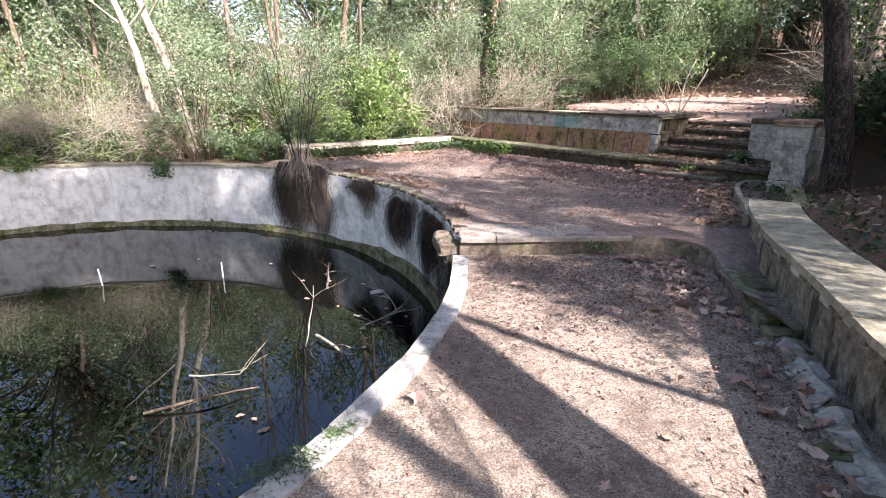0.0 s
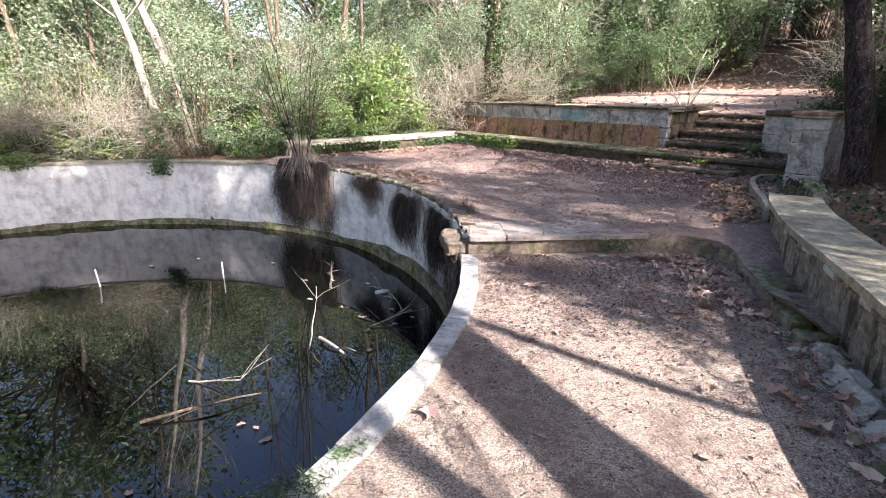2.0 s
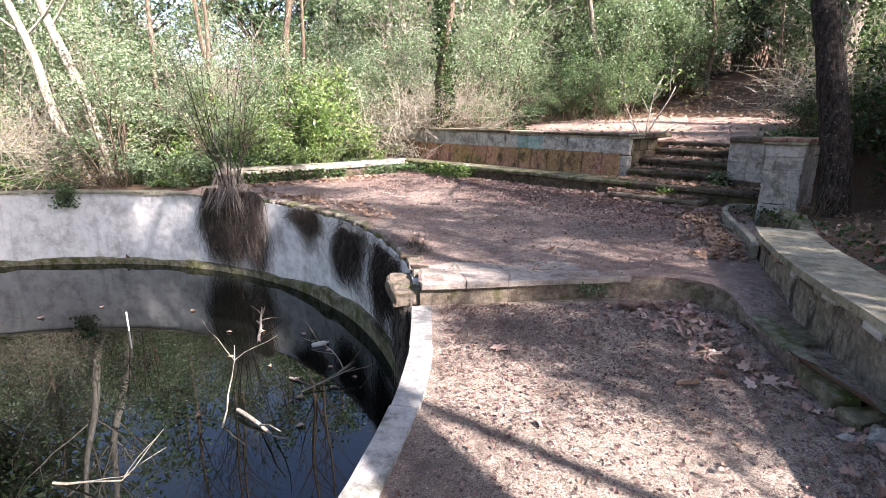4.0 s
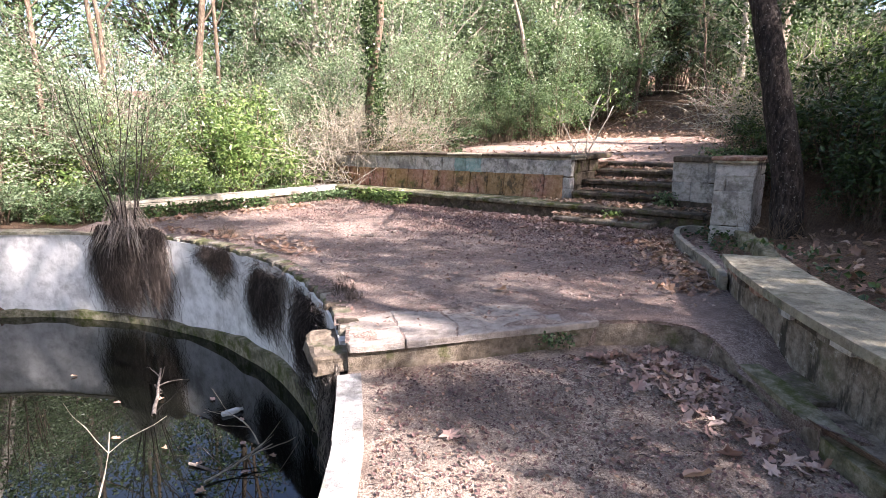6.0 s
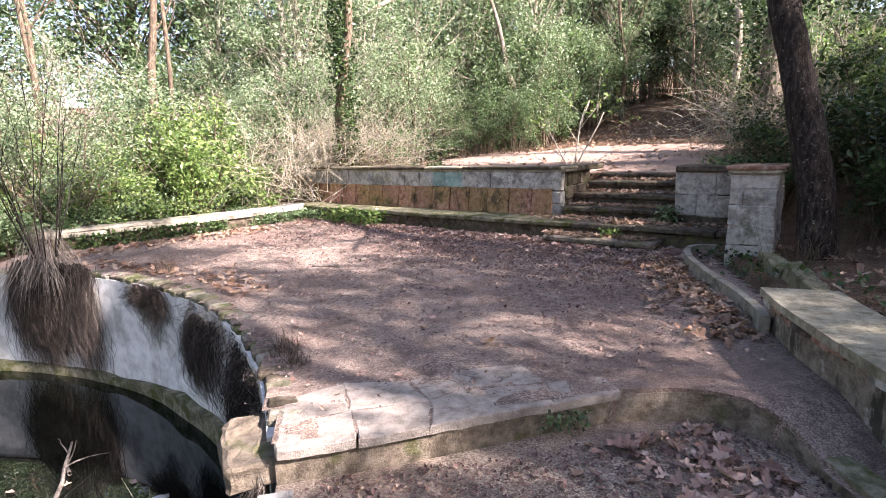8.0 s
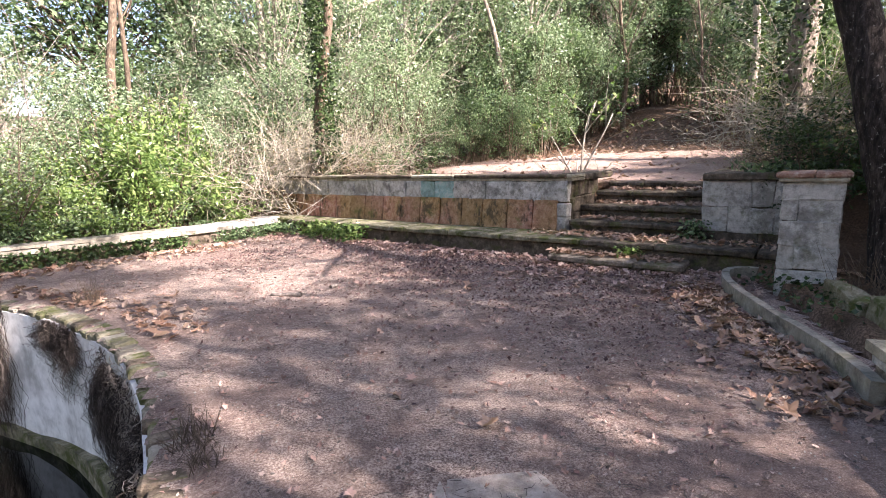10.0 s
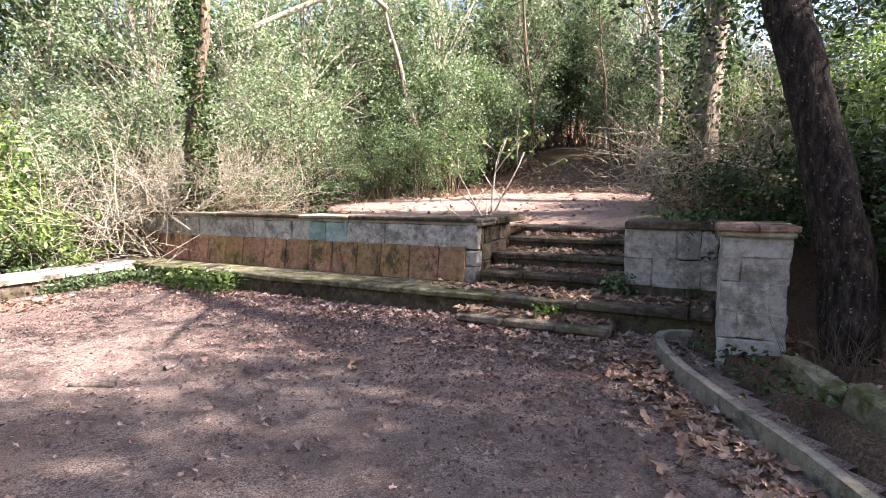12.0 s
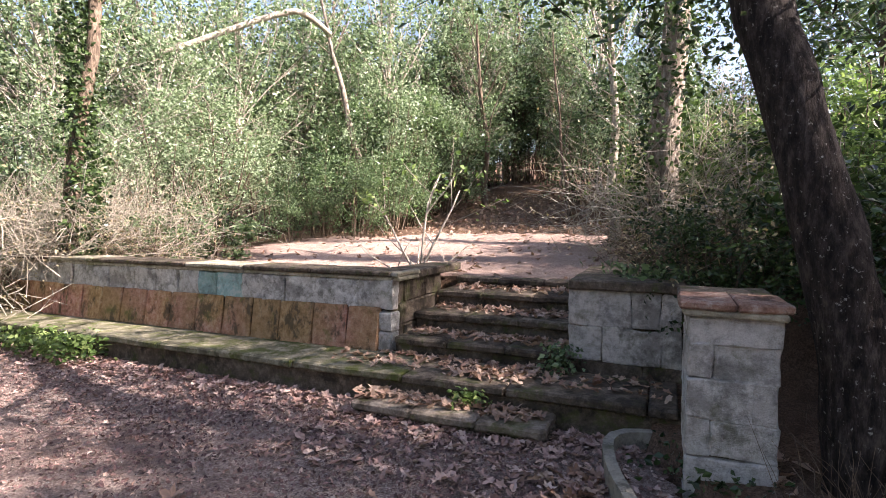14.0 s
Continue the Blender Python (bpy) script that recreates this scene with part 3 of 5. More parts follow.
# rough rubble footing at the foot of the wall
rng = random.Random(3)
footing = thing("rubble_footing", "broken pale rubble footing at the wall's base", "rubble", kind="structure")
for k in range(190):
    t = rng.random()
    y = 3.5 - 3.2 * t
    s = 0.02 + 0.075 * rng.random() ** 2
    bm = bmesh.new()
    bmesh.ops.create_icosphere(bm, subdivisions=1, radius=1)
    for v in bm.verts:
        v.co = wobble(wobble(v.co, 0.55, 1.2, k), 0.5, 3.0, k) * s
        v.co.z *= 0.34
    ob = part("rubble_stone", bm, (RUBBLE, MOSSY, CONCRETE, RUBBLE, DARKSTONE)[k % 5], footing)
    ob.matrix_basis = pose(seat_x(y) - 0.02 - abs(rng.gauss(0, 0.11)), y, LOWER - 0.01 + rng.uniform(0, 0.04), rng.uniform(-20, 20), rng.uniform(-20, 20), rng.uniform(0, 360))
strip = [Vector((seat_x(0.35 + 0.1 * k) - 0.10 - 0.05 * noise.noise(Vector((k * 0.35, 4, 0))), 0.35 + 0.1 * k, 0)) for k in range(31)]
rows = []
for k, (a, b) in enumerate(sides(strip, 0.085)):
    h = LOWER + 0.03 + 0.025 * noise.noise(Vector((k * 0.7, 9, 0)))
    q = [Vector((a.x, a.y, -0.45)), Vector((b.x, b.y, -0.45)), Vector((b.x, b.y, h)), a.lerp(b, 0.6) + Vector((0, 0, h + 0.02)), a.lerp(b, 0.3) + Vector((0, 0, h - 0.005)), Vector((a.x, a.y, LOWER - 0.01))]
    rows.append([wobble(wobble(p, 0.05, 5.0, 2), 0.03, 14.0, 5) for p in q])
part("mortar_strip", loft(rows), RUBBLE, footing, "crumbling mortar footing")
part("end_stone", block(0.34, 0.16, 0.34, 0.02, 0.03, 8, 3), MOSSY, footing).matrix_basis = pose(2.56, 3.47, -0.46, 0, 0, 8)
for me in [o.data for o in footing.children]:
    me.polygons.foreach_set("use_smooth", [False] * len(me.polygons))

# ---- kerb round the planting bed ----
kerb = thing("bed_kerb", "thin concrete kerb curving round the planting bed", "kerb", kind="structure")
i = 0
while i < len(KERB) - 1:
    part("kerb_length", band(KERB[i:i + 7], 0.035, -0.3, 0.125, 0.012, 0, i), CONCRETE, kerb)
    i += 6
for k, (x, y, a, l) in enumerate(((4.40, 6.58, 62, 0.80), (4.70, 7.22, 66, 0.55))):
    ob = part("kerb_fragment", block(l, 0.15, 0.30, 0.012, 0.03, k, 5), MOSSY, kerb, "broken concrete kerb fragment")
    ob.matrix_basis = pose(x, y, -0.05, 3, -6, a)

# ---- bench wall, stairs and pier ----
bench = thing("stone_bench", "long low stone bench with a mossy slab seat", "bench", kind="structure")
bench.matrix_basis = FRAME
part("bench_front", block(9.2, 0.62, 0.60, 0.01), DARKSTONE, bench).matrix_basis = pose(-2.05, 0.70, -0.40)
rng = random.Random(8)
u = -6.65
k = 0
while u < 2.45:
    w = min(rng.uniform(0.85, 1.15), 2.47 - u)
    ob = part("seat_slab", block(w - 0.012, 0.72, 0.07, 0.014, 0.012, k, 2), MOSSY if u < -0.3 else DARKSTONE, bench)
    ob.matrix_basis = pose(u + w / 2, 0.69, 0.21)
    u += w
    k += 1

bwall = thing("wall_back", "retaining wall of grey stone blocks over terracotta slabs", "wall", kind="structure")
bwall.matrix_basis = FRAME
part("wall_core", block(6.45, 0.36, 1.48, 0.01), DARKSTONE, bwall).matrix_basis = pose(-3.40, 1.32, -0.5)
rng = random.Random(21)
u, k = -6.62, 0
while u < -0.16:
    w = rng.uniform(0.26, 0.50)
    w = min(w, -0.15 - u) if -0.15 - u - w > 0.15 else -0.15 - u
    mat = TEAL if k in (10, 11) else BLOCK
    ob = part("stone_block", block(w - 0.011, 0.12, 0.305 - rng.uniform(0, 0.012), 0.008, 0.032, k * 3, 3), mat, bwall)
    ob.matrix_basis = pose(u + w / 2, 1.11 + rng.uniform(-0.008, 0.008), 0.685)
    u += w
    k += 1
u = -6.6
while u < -0.62:
    w = rng.uniform(0.38, 0.46)
    ob = part("terracotta_slab", block(w - 0.014, 0.06, 0.45, 0.012, 0.012, k, 1), TERRACOTTA, bwall)
    ob.matrix_basis = pose(u + w / 2, 0.985, 0.265, -9 + rng.uniform(-1, 1))
    u += w
    k += 1
for z, a, b in ((0.27, -0.52, -0.15), (0.475, -0.60, -0.34), (0.475, -0.33, -0.15)):
    ob = part("stone_block", block(b - a - 0.01, 0.16, 0.20, 0.015, 0.018, k, 2), BLOCK, bwall)
    ob.matrix_basis = pose((a + b) / 2, 1.10, z)
    k += 1
u = -6.62
while u < -0.1:
    w = min(rng.uniform(0.7, 1.0), -0.08 - u)
    ob = part("cap_stone", block(w - 0.008, 0.52, 0.05, 0.012, 0.010, k, 2), DARKSTONE if k % 3 else CAPSTONE, bwall)
    ob.matrix_basis = pose(u + w / 2, 1.28, 1.03)
    ob = part("brick_course", block(w - 0.004, 0.46, 0.042, 0.008, 0.006, k, 1), CAPSTONE, bwall)
    ob.matrix_basis = pose(u + w / 2, 1.28, 0.986)
    u += w
    k += 1
# the wall's return along the stairs
for j in range(4):
    for q in range(2):
        ob = part("return_block", block(0.46, 0.10, 0.23, 0.015, 0.015, 50 + j + q, 2), DARKSTONE, bwall)
        ob.matrix_basis = pose(-0.19, 1.42 + q * 0.47 + (0.12 if j % 2 else 0), 0.05 + 0.235 * j, 0, 0, 90)
ob = part("return_cap", block(0.40, 1.2, 0.09, 0.015, 0.012, 77, 2), DARKSTONE, bwall)
ob.matrix_basis = pose(-0.28, 2.14, 0.985)

stairs = thing("stairs", "mossy stone stairs strewn with dead leaves", "stairs", kind="structure")
stairs.matrix_basis = FRAME
for k, (v0, z, a, b) in enumerate(((0.0, 0.12, 0.02, 1.62), (0.98, 0.445, -0.12, 1.60), (1.46, 0.615, -0.12, 1.60), (2.06, 0.79, -0.12, 1.60), (2.66, 0.90, -0.12, 1.60))):
    n = 3
    for j in range(n):
        w = (b - a) / n
        ob = part("tread", block(w - 0.006, 0.75, 0.075, 0.018, 0.015, k * 7 + j, 2), STEPFRONT if k == 0 else DARKSTONE, stairs)
        ob.matrix_basis = pose(a + w * (j + 0.5), v0 + 0.375, z - 0.075)
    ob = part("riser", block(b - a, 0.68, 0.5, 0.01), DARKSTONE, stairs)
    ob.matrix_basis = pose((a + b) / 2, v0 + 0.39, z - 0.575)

swall = thing("wall_stair", "grey rendered block wall beside the stairs", "wall", kind="structure")
swall.matrix_basis = FRAME
part("wall_core", block(0.98, 0.42, 1.2, 0.01), DARKSTONE, swall).matrix_basis = pose(2.08, 1.36, -0.2)
for row, (z, h, cutsu) in enumerate(((0.68, 0.31, (1.58, 2.10, 2.33, 2.50)), (0.37, 0.305, (1.58, 1.86, 2.34, 2.50)), (0.2, 0.165, (1.58, 2.2, 2.5)))):
    for a, b in zip(cutsu, cutsu[1:]):
        ob = part("stone_block", block(b - a + 0.003, 0.10, h + 0.003, 0.008, 0.02, row * 5 + int(a * 9), 2), BLOCK if row < 2 else DARKSTONE, swall)
        ob.matrix_basis = pose((a + b) / 2, 1.16, z)
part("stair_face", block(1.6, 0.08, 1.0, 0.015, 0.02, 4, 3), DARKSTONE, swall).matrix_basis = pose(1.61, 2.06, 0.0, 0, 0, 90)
ob = part("cap_stone", block(0.95, 0.52, 0.085, 0.015, 0.014, 5, 3), DARKSTONE, swall)
ob.matrix_basis = pose(2.05, 1.32, 0.995)
ob = part("cap_stone", block(0.42, 1.3, 0.085, 0.015, 0.014, 6, 3), DARKSTONE, swall)
ob.matrix_basis = pose(1.76, 2.24, 0.995)

pier = thing("stone_pier", "square grey stone pier with a red brick cap", "pier", kind="structure")
pier.matrix_basis = FRAME
part("mortar_core", block(0.43, 0.72, 1.28, 0.004), DARKSTONE, pier).matrix_basis = pose(2.71, 0.10, -0.24)
z, k = -0.25, 0
for h in (0.24, 0.25, 0.22, 0.23, 0.20, 0.16):
    cut = 2.71 + 0.1 * ((k % 2) * 2 - 1)
    spans = ((2.48, 2.94),) if k in (1, 5) else ((2.48, cut), (cut, 2.94))
    for a, b in spans:
        ob = part("stone_block", block(b - a + 0.004, 0.42 + 0.01 * (k % 2), h + 0.003, 0.009, 0.018, 60 + k * 3 + int(a * 10), 3), BLOCK, pier)
        ob.matrix_basis = pose((a + b) / 2, -0.09 + 0.008 * math.sin(k * 2.3 + a * 9), z)
    ob = part("side_block", block(0.455, 0.40, h - 0.006, 0.012, 0.012, 80 + k, 2), BLOCK, pier)
    ob.matrix_basis = pose(2.71, 0.32, z)
    z += h
    k += 1
for a, b, z0, h, o, m in ((2.45, 2.97, 1.045, 0.04, 0.03, CAPSTONE), (2.43, 2.72, 1.087, 0.05, 0.05, BRICKRED), (2.725, 2.99, 1.087, 0.05, 0.05, BRICKRED)):
    ob = part("cap_brick", block(b - a, 0.50, h, 0.012, 0.01, int(a * 40), 2), m, pier)
    ob.matrix_basis = pose((a + b) / 2, -0.07 - o * 0.5, z0)
ob = part("cap_stone", block(0.54, 0.40, 0.088, 0.015, 0.012, 91, 2), DARKSTONE, pier)
ob.matrix_basis = pose(2.71, 0.37, 1.045)

# ---- low wall at the far side of the terrace ----
lw = thing("wall_far", "low ivy-grown wall with stone capping, coloured paler at its sunlit corner", "low wall", kind="structure")
far = resample([(-4.0, 11.98, 0), (-3.0, 12.62, 0), (-2.0, 13.32, 0), (-1.1, 14.1, 0), (-0.35, 14.95, 0)], 0.3)
part("wall_core", band(far, 0.17, -0.5, 0.20, 0.02), DARKSTONE, lw)
i = 0
while i < len(far) - 1:
    # whiter COPING on the end slabs puts the corner's sunlight into their colour
    part("cap_slab", band(far[i:i + 4], 0.23, 0.20, 0.265, 0.012, 0, i), COPING if i > 9 else CONCRETE, lw)
    part("cap_slab", band(far[i:i + 4], 0.20, 0.268, 0.31, 0.012, 0, i + 3), CONCRETE if i < 9 else COPING, lw)
    i += 3


# ---- plants ----
def clump_points(rng, n, w, h, lumps):
    """Points in an uneven heap of lumps, thicker near their skins."""
    cs = []
    for k in range(lumps):
        a = rng.uniform(0, 2 * math.pi)
        r = w * 0.5 * math.sqrt(rng.random()) * 0.85
        z = h * (0.12 + 0.8 * rng.random() * (1 - 0.45 * r / (w * 0.5)))
        cs.append((Vector((math.cos(a) * r, math.sin(a) * r, z)), rng.uniform(0.09, 0.23) * min(w, h)))
    pts = []
    tuft = 0.028 * (w + h) * 0.5 + 0.02
    while len(pts) < n:
        c, s = rng.choice(cs)
        d = Vector((rng.gauss(0, 1), rng.gauss(0, 1), rng.gauss(0.25, 1))).normalized() * s * (rng.random() ** 0.4) * rng.uniform(0.7, 1.35)
        out = d.normalized()
        for q in range(rng.randint(7, 15)):
            p = c + d + out * rng.uniform(-1.6, 1.2) * tuft + Vector((rng.gauss(0, tuft), rng.gauss(0, tuft), rng.gauss(0, tuft * 0.6)))
            p.z = max(0.02, p.z)
            pts.append(p)
    return cs, pts[:n]


def shrub(name, label, seed, w, h, n, size, material, lumps=26, stems=14, bark=BROWNBARK, category="shrub", group="", up=0.3, aspect=0.5):
    rng = random.Random(seed)
    ob = thing(name, label, category, group)
    cs, pts = clump_points(rng, n, w, h, lumps)
    paths = []
    for k in range(stems):
        c, s = cs[k % len(cs)]
        base = Vector((c.x * 0.25, c.y * 0.25, -0.1))
        mid = base.lerp(c, 0.5) + Vector((rng.uniform(-0.1, 0.1), rng.uniform(-0.1, 0.1), 0.1)) * h * 0.3
        paths.append([(base, 0.022), (mid, 0.015), (c, 0.008), (c + (c - mid) * 0.5, 0.003)])
        for q in range(3):
            e = c + Vector((rng.gauss(0, 1), rng.gauss(0, 1), rng.gauss(0.3, 1))).normalized() * s * 1.2
            paths.append([(mid.lerp(c, rng.random()), 0.007), (c.lerp(e, 0.6), 0.005), (e, 0.002)])
    tagged(part("stemwork", tubes("stemwork", paths, 4), bark, ob), kind="stuff")
    part("foliage", leaves_mesh("foliage", pts, size, seed, up, aspect), material, ob)
    return ob


def bramble(name, label, seed, w, h, n, material=TWIG, thick=0.006, category="dry brush", leaves=0):
    rng = random.Random(seed)
    ob = thing(name, label, category)
    paths, tips = [], []
    for k in range(n):
        a, r = rng.uniform(0, 6.28), w * 0.5 * math.sqrt(rng.random())
        p = Vector((math.cos(a) * r, math.sin(a) * r, rng.uniform(-0.05, 0.55 * h)))
        d = Vector((rng.gauss(0, 0.7), rng.gauss(0, 0.7), rng.uniform(0.2, 1.2)))
        path = twig_path(rng, p, d, rng.uniform(0.4, 1.0) * h, thick * rng.uniform(0.6, 1.3), thick * 0.3, 5, 0.28, 0.10)
        paths.append(path)
        tips += [q for q, _ in path[2:]]
    tagged(part("cane_tangle", tubes("cane_tangle", paths, 3), material, ob), kind="stuff")
    if leaves:
        pts = [rng.choice(tips) + Vector((rng.gauss(0, 0.06), rng.gauss(0, 0.06), rng.gauss(0, 0.06))) for k in range(leaves)]
        tagged(part("withered_foliage", leaves_mesh("withered_foliage", pts, 0.05, seed), STRAW, ob), kind="stuff")
    return ob


def grow(rng, p, d, length, r, depth, paths, tips, split=3, lift=0.08, wander=0.16):
    path = []
    p, d = Vector(p), Vector(d).normalized()
    steps = 5 if depth > 0 else 4
    for i in range(steps + 1):
        path.append((p.copy(), r * (1 - 0.55 * i / steps)))
        d = (d + Vector((rng.uniform(-1, 1), rng.uniform(-1, 1), rng.uniform(-1, 1))) * wander + Vector((0, 0, lift))).normalized()
        p = p + d * (length / steps)
    paths.append(path)
    if depth <= 0:
        tips += [q for q, _ in path[2:]]
        return
    for k in range(split):
        q, rq = path[rng.randint(2, steps)]
        side = Vector((rng.uniform(-1, 1), rng.uniform(-1, 1), rng.uniform(-0.2, 0.7)))
        grow(rng, q, d * 0.55 + side, length * rng.uniform(0.45, 0.72), rq * 0.62, depth - 1, paths, tips, split, lift, wander * 1.2)


def tree(name, label, seed, at, top, trunk_r, bark, crown=None, leaves=0, size=0.06, depth=3, split=3, spread=0.6, first=0.35, length=0.4, group="", category="tree", sidesn=10, bend=None):
    """A trunk from at to top with limbs; leaves sit about the twigs."""
    rng = random.Random(seed)
    ob = thing(name, label, category, group, at=Matrix.Translation(at))
    rel = Vector(top) - Vector(at)
    h = rel.length
    trunk, limbs, tips = [], [], []
    steps = 14
    for i in range(steps + 1):
        t = i / steps
        p = rel * t + Vector((noise.noise(Vector((t * 3, seed, 0))), noise.noise(Vector((t * 3, seed, 5))), 0)) * 0.05 * h * math.sin(t * 3.1)
        if bend:
            p = rel * t + bend(h * t)
        flare = 1 + 0.7 * math.exp(-t * 26)
        trunk.append((p - Vector((0, 0, 0.25 if i == 0 else 0)), trunk_r * flare * (1 - 0.72 * t)))
    for k in range(int(7 + h)):
        t = first + (1 - first) * (k + rng.random()) / int(7 + h)
        i = min(steps - 1, int(t * steps))
        q, rq = trunk[i]
        a = k * 2.4 + rng.random()
        d = Vector((math.cos(a), math.sin(a), rng.uniform(0.1, 0.9))) * spread + rel.normalized() * 0.5
        grow(rng, q, d, h * length * (1.1 - 0.6 * t) * rng.uniform(0.6, 1.1), rq * 0.42, depth - 1, limbs, tips, split)
    part("trunk", tubes("trunk", [trunk], sidesn), bark, ob)
    tagged(part("branchwork", tubes("branchwork", limbs, 3), bark, ob), kind="stuff")
    if leaves:
        pts = [rng.choice(tips) + Vector((rng.gauss(0, 0.16), rng.gauss(0, 0.16), rng.gauss(0, 0.14))) for k in range(leaves)]
        part("crown", leaves_mesh("crown", pts, size, seed), crown, ob)
    return ob


def off_trail(x, y):
    """Distance from the trail that climbs away behind the clearing."""
    a, b, p = Vector((8.0, 13.8)), Vector((12.2, 20.6)), Vector((x, y))
    t = min(1, max(0, (p - a).dot(b - a) / (b - a).length_squared))
    return (p - a.lerp(b, t)).length


def plant(ob, spots, seed, lo=0.85, hi=1.25, sink=0.08):
    """Copies of a plant at spots (x, y); the first one moves to the first spot."""
    rng = random.Random(seed)
    spots = [q for q in spots if off_trail(*q) > 1.45]
    for k, (x, y) in enumerate(spots):
        s = rng.uniform(lo, hi)
        m = Matrix.Translation((x, y, ground_z(x, y) - sink)) @ Matrix.Rotation(rng.uniform(0, 6.28), 4, "Z")
        if k == 0:
            ob.matrix_basis = m @ Matrix.Diagonal((s, s, s * rng.uniform(0.9, 1.1), 1))
        else:
            c = copy_thing(ob, m)
            c.scale = (s, s, s * rng.uniform(0.9, 1.1))


def scatter(rng, n, x0, x1, y0, y1, ok):
    out = []
    while len(out) < n:
        x, y = rng.uniform(x0, x1), rng.uniform(y0, y1)
        if ok(x, y):
            out.append((x, y))
    return out


def behind_pool(x, y):
    r = math.hypot(x - POOL.x, y - POOL.y)
    return r > R + 1.5 and not (-0.5 - 4.2 < x < 0.5 and y < 12.5 + (x + 4) * 0.75 + 1.3) and to_uv(x, y)[0] < -7.2


rng = random.Random(77)
laurel = shrub("evergreen_shrub", "dense evergreen shrub with small glossy leaves", 1, 2.6, 3.4, 4000, 0.092, LEAF_A, 26)
grey = shrub("greyish_shrub", "tall thin shrub with sunlit grey-green leaves", 2, 2.4, 4.2, 6000, 0.064, LEAF_C, 30)
fresh = shrub("bright_green_shrub", "bright green leafy shrub in the sun", 3, 2.2, 2.2, 4600, 0.078, LEAF_B, 24)
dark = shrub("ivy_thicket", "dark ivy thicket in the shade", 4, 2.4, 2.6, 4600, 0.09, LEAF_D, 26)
dry = bramble("dry_bramble", "tangle of pale dry bramble canes", 5, 2.6, 1.7, 320, leaves=500)
brown = bramble("brown_bramble", "heap of brown dry twigs and withered leaves", 6, 1.8, 1.1, 250, BROWNBARK, 0.006, leaves=700)

bare = bramble("bare_thicket", "tall thicket of grey leafless twigs among the shrubs", 9, 2.2, 3.6, 120, DEADSTEM, 0.006, "thicket", 500)

# the bank behind the pool, nearest first
low = shrub("leafy_undergrowth", "low green undergrowth along the pool's bank", 7, 1.8, 1.3, 3000, 0.075, LEAF_A, 18, 8)
plant(low, [(-10.9, 11.6), (-9.6, 12.0), (-8.3, 12.4), (-7.0, 12.7), (-5.7, 12.6), (-4.7, 12.3), (-4.0, 12.7), (-12.4, 10.8), (-6.3, 13.2), (-3.2, 13.4), (-8.9, 12.8), (-1.9, 14.6), (-13.4, 10.2), (-0.4, 16.4), (0.7, 16.1), (1.7, 15.8), (2.6, 16.1), (-11.0, 12.1), (-9.2, 12.5), (0.2, 17.2)], 11, 0.6, 1.1)
lively = shrub("bright_undergrowth", "low bright green leaves in the sun", 8, 1.6, 1.0, 2600, 0.075, LEAF_B, 16, 8)
plant(lively, [(-10.2, 11.9), (-7.6, 12.5), (-5.1, 12.7), (-3.6, 12.9), (-12.0, 11.3), (-8.8, 12.2), (-2.6, 13.9), (-1.3, 14.9)], 12, 0.6, 1.1)
plant(dry, [(-11.4, 11.9), (-10.0, 12.3), (-8.6, 12.6), (-10.5, 12.6), (-9.0, 12.9), (-11.8, 12.2), (-7.6, 13.3), (-10.2, 13.6), (-12.8, 13.4), (-13.5, 11.5), (0.1, 16.6), (1.6, 16.4), (-0.6, 15.6), (0.5, 16.0), (1.1, 15.7), (9.0, 12.2), (8.6, 10.4)], 1)
plant(bare, [(-10.0, 13.2), (-7.6, 13.0), (-4.4, 13.6), (-1.9, 16.0), (9.4, 11.6), (-12.4, 13.0), (0.3, 17.4)], 21, 0.8, 1.2)
plant(brown, [(-0.2, 15.9), (0.6, 15.5), (-0.9, 16.2), (1.5, 15.6), (7.9, 11.0), (8.9, 9.9), (7.2, 9.4), (7.8, 8.2), (8.4, 6.4), (-6.8, 12.4), (7.5, 10.2), (8.3, 9.6), (7.0, 9.0)], 2, 0.6, 1.0)
plant(fresh, [(-3.6, 13.9), (-4.8, 13.8), (-1.9, 15.4), (-7.0, 14.2), (-11.5, 13.6), (-2.6, 13.9), (-9.6, 13.4), (-13, 14.5), (-1.0, 17.5), (9.5, 12.0), (9.5, 9.5), (10.4, 10.2), (12.2, 10.8), (8.7, 9.1), (10.6, 11.2), (12.4, 8.4), (13.4, 10.2), (11.6, 7.0), (12.0, 9.6), (-2.2, 14.6), (-3.0, 15.4)], 3, 0.8, 1.3)
plant(grey, scatter(rng, 16, -17, -1, 13.5, 18, behind_pool) + [(-4.2, 13.0), (-6.0, 14.0), (-9.4, 13.6), (-11.2, 13.0), (-2.9, 14.4), (-6.2, 12.6), (-1.4, 16.0), (-0.2, 17.6), (-12.6, 12.4), (6.8, 19.0), (9.6, 18.6), (10.4, 15.2), (10.8, 17.2), (11.8, 15.0), (8.8, 19.6)] + [(0.5, 18.6), (1.6, 18.2), (-0.8, 19.4), (2.6, 18.9), (3.8, 19.6), (1.0, 20.8), (3.0, 21.5), (4.8, 21.4), (-2.2, 18.0)], 4)
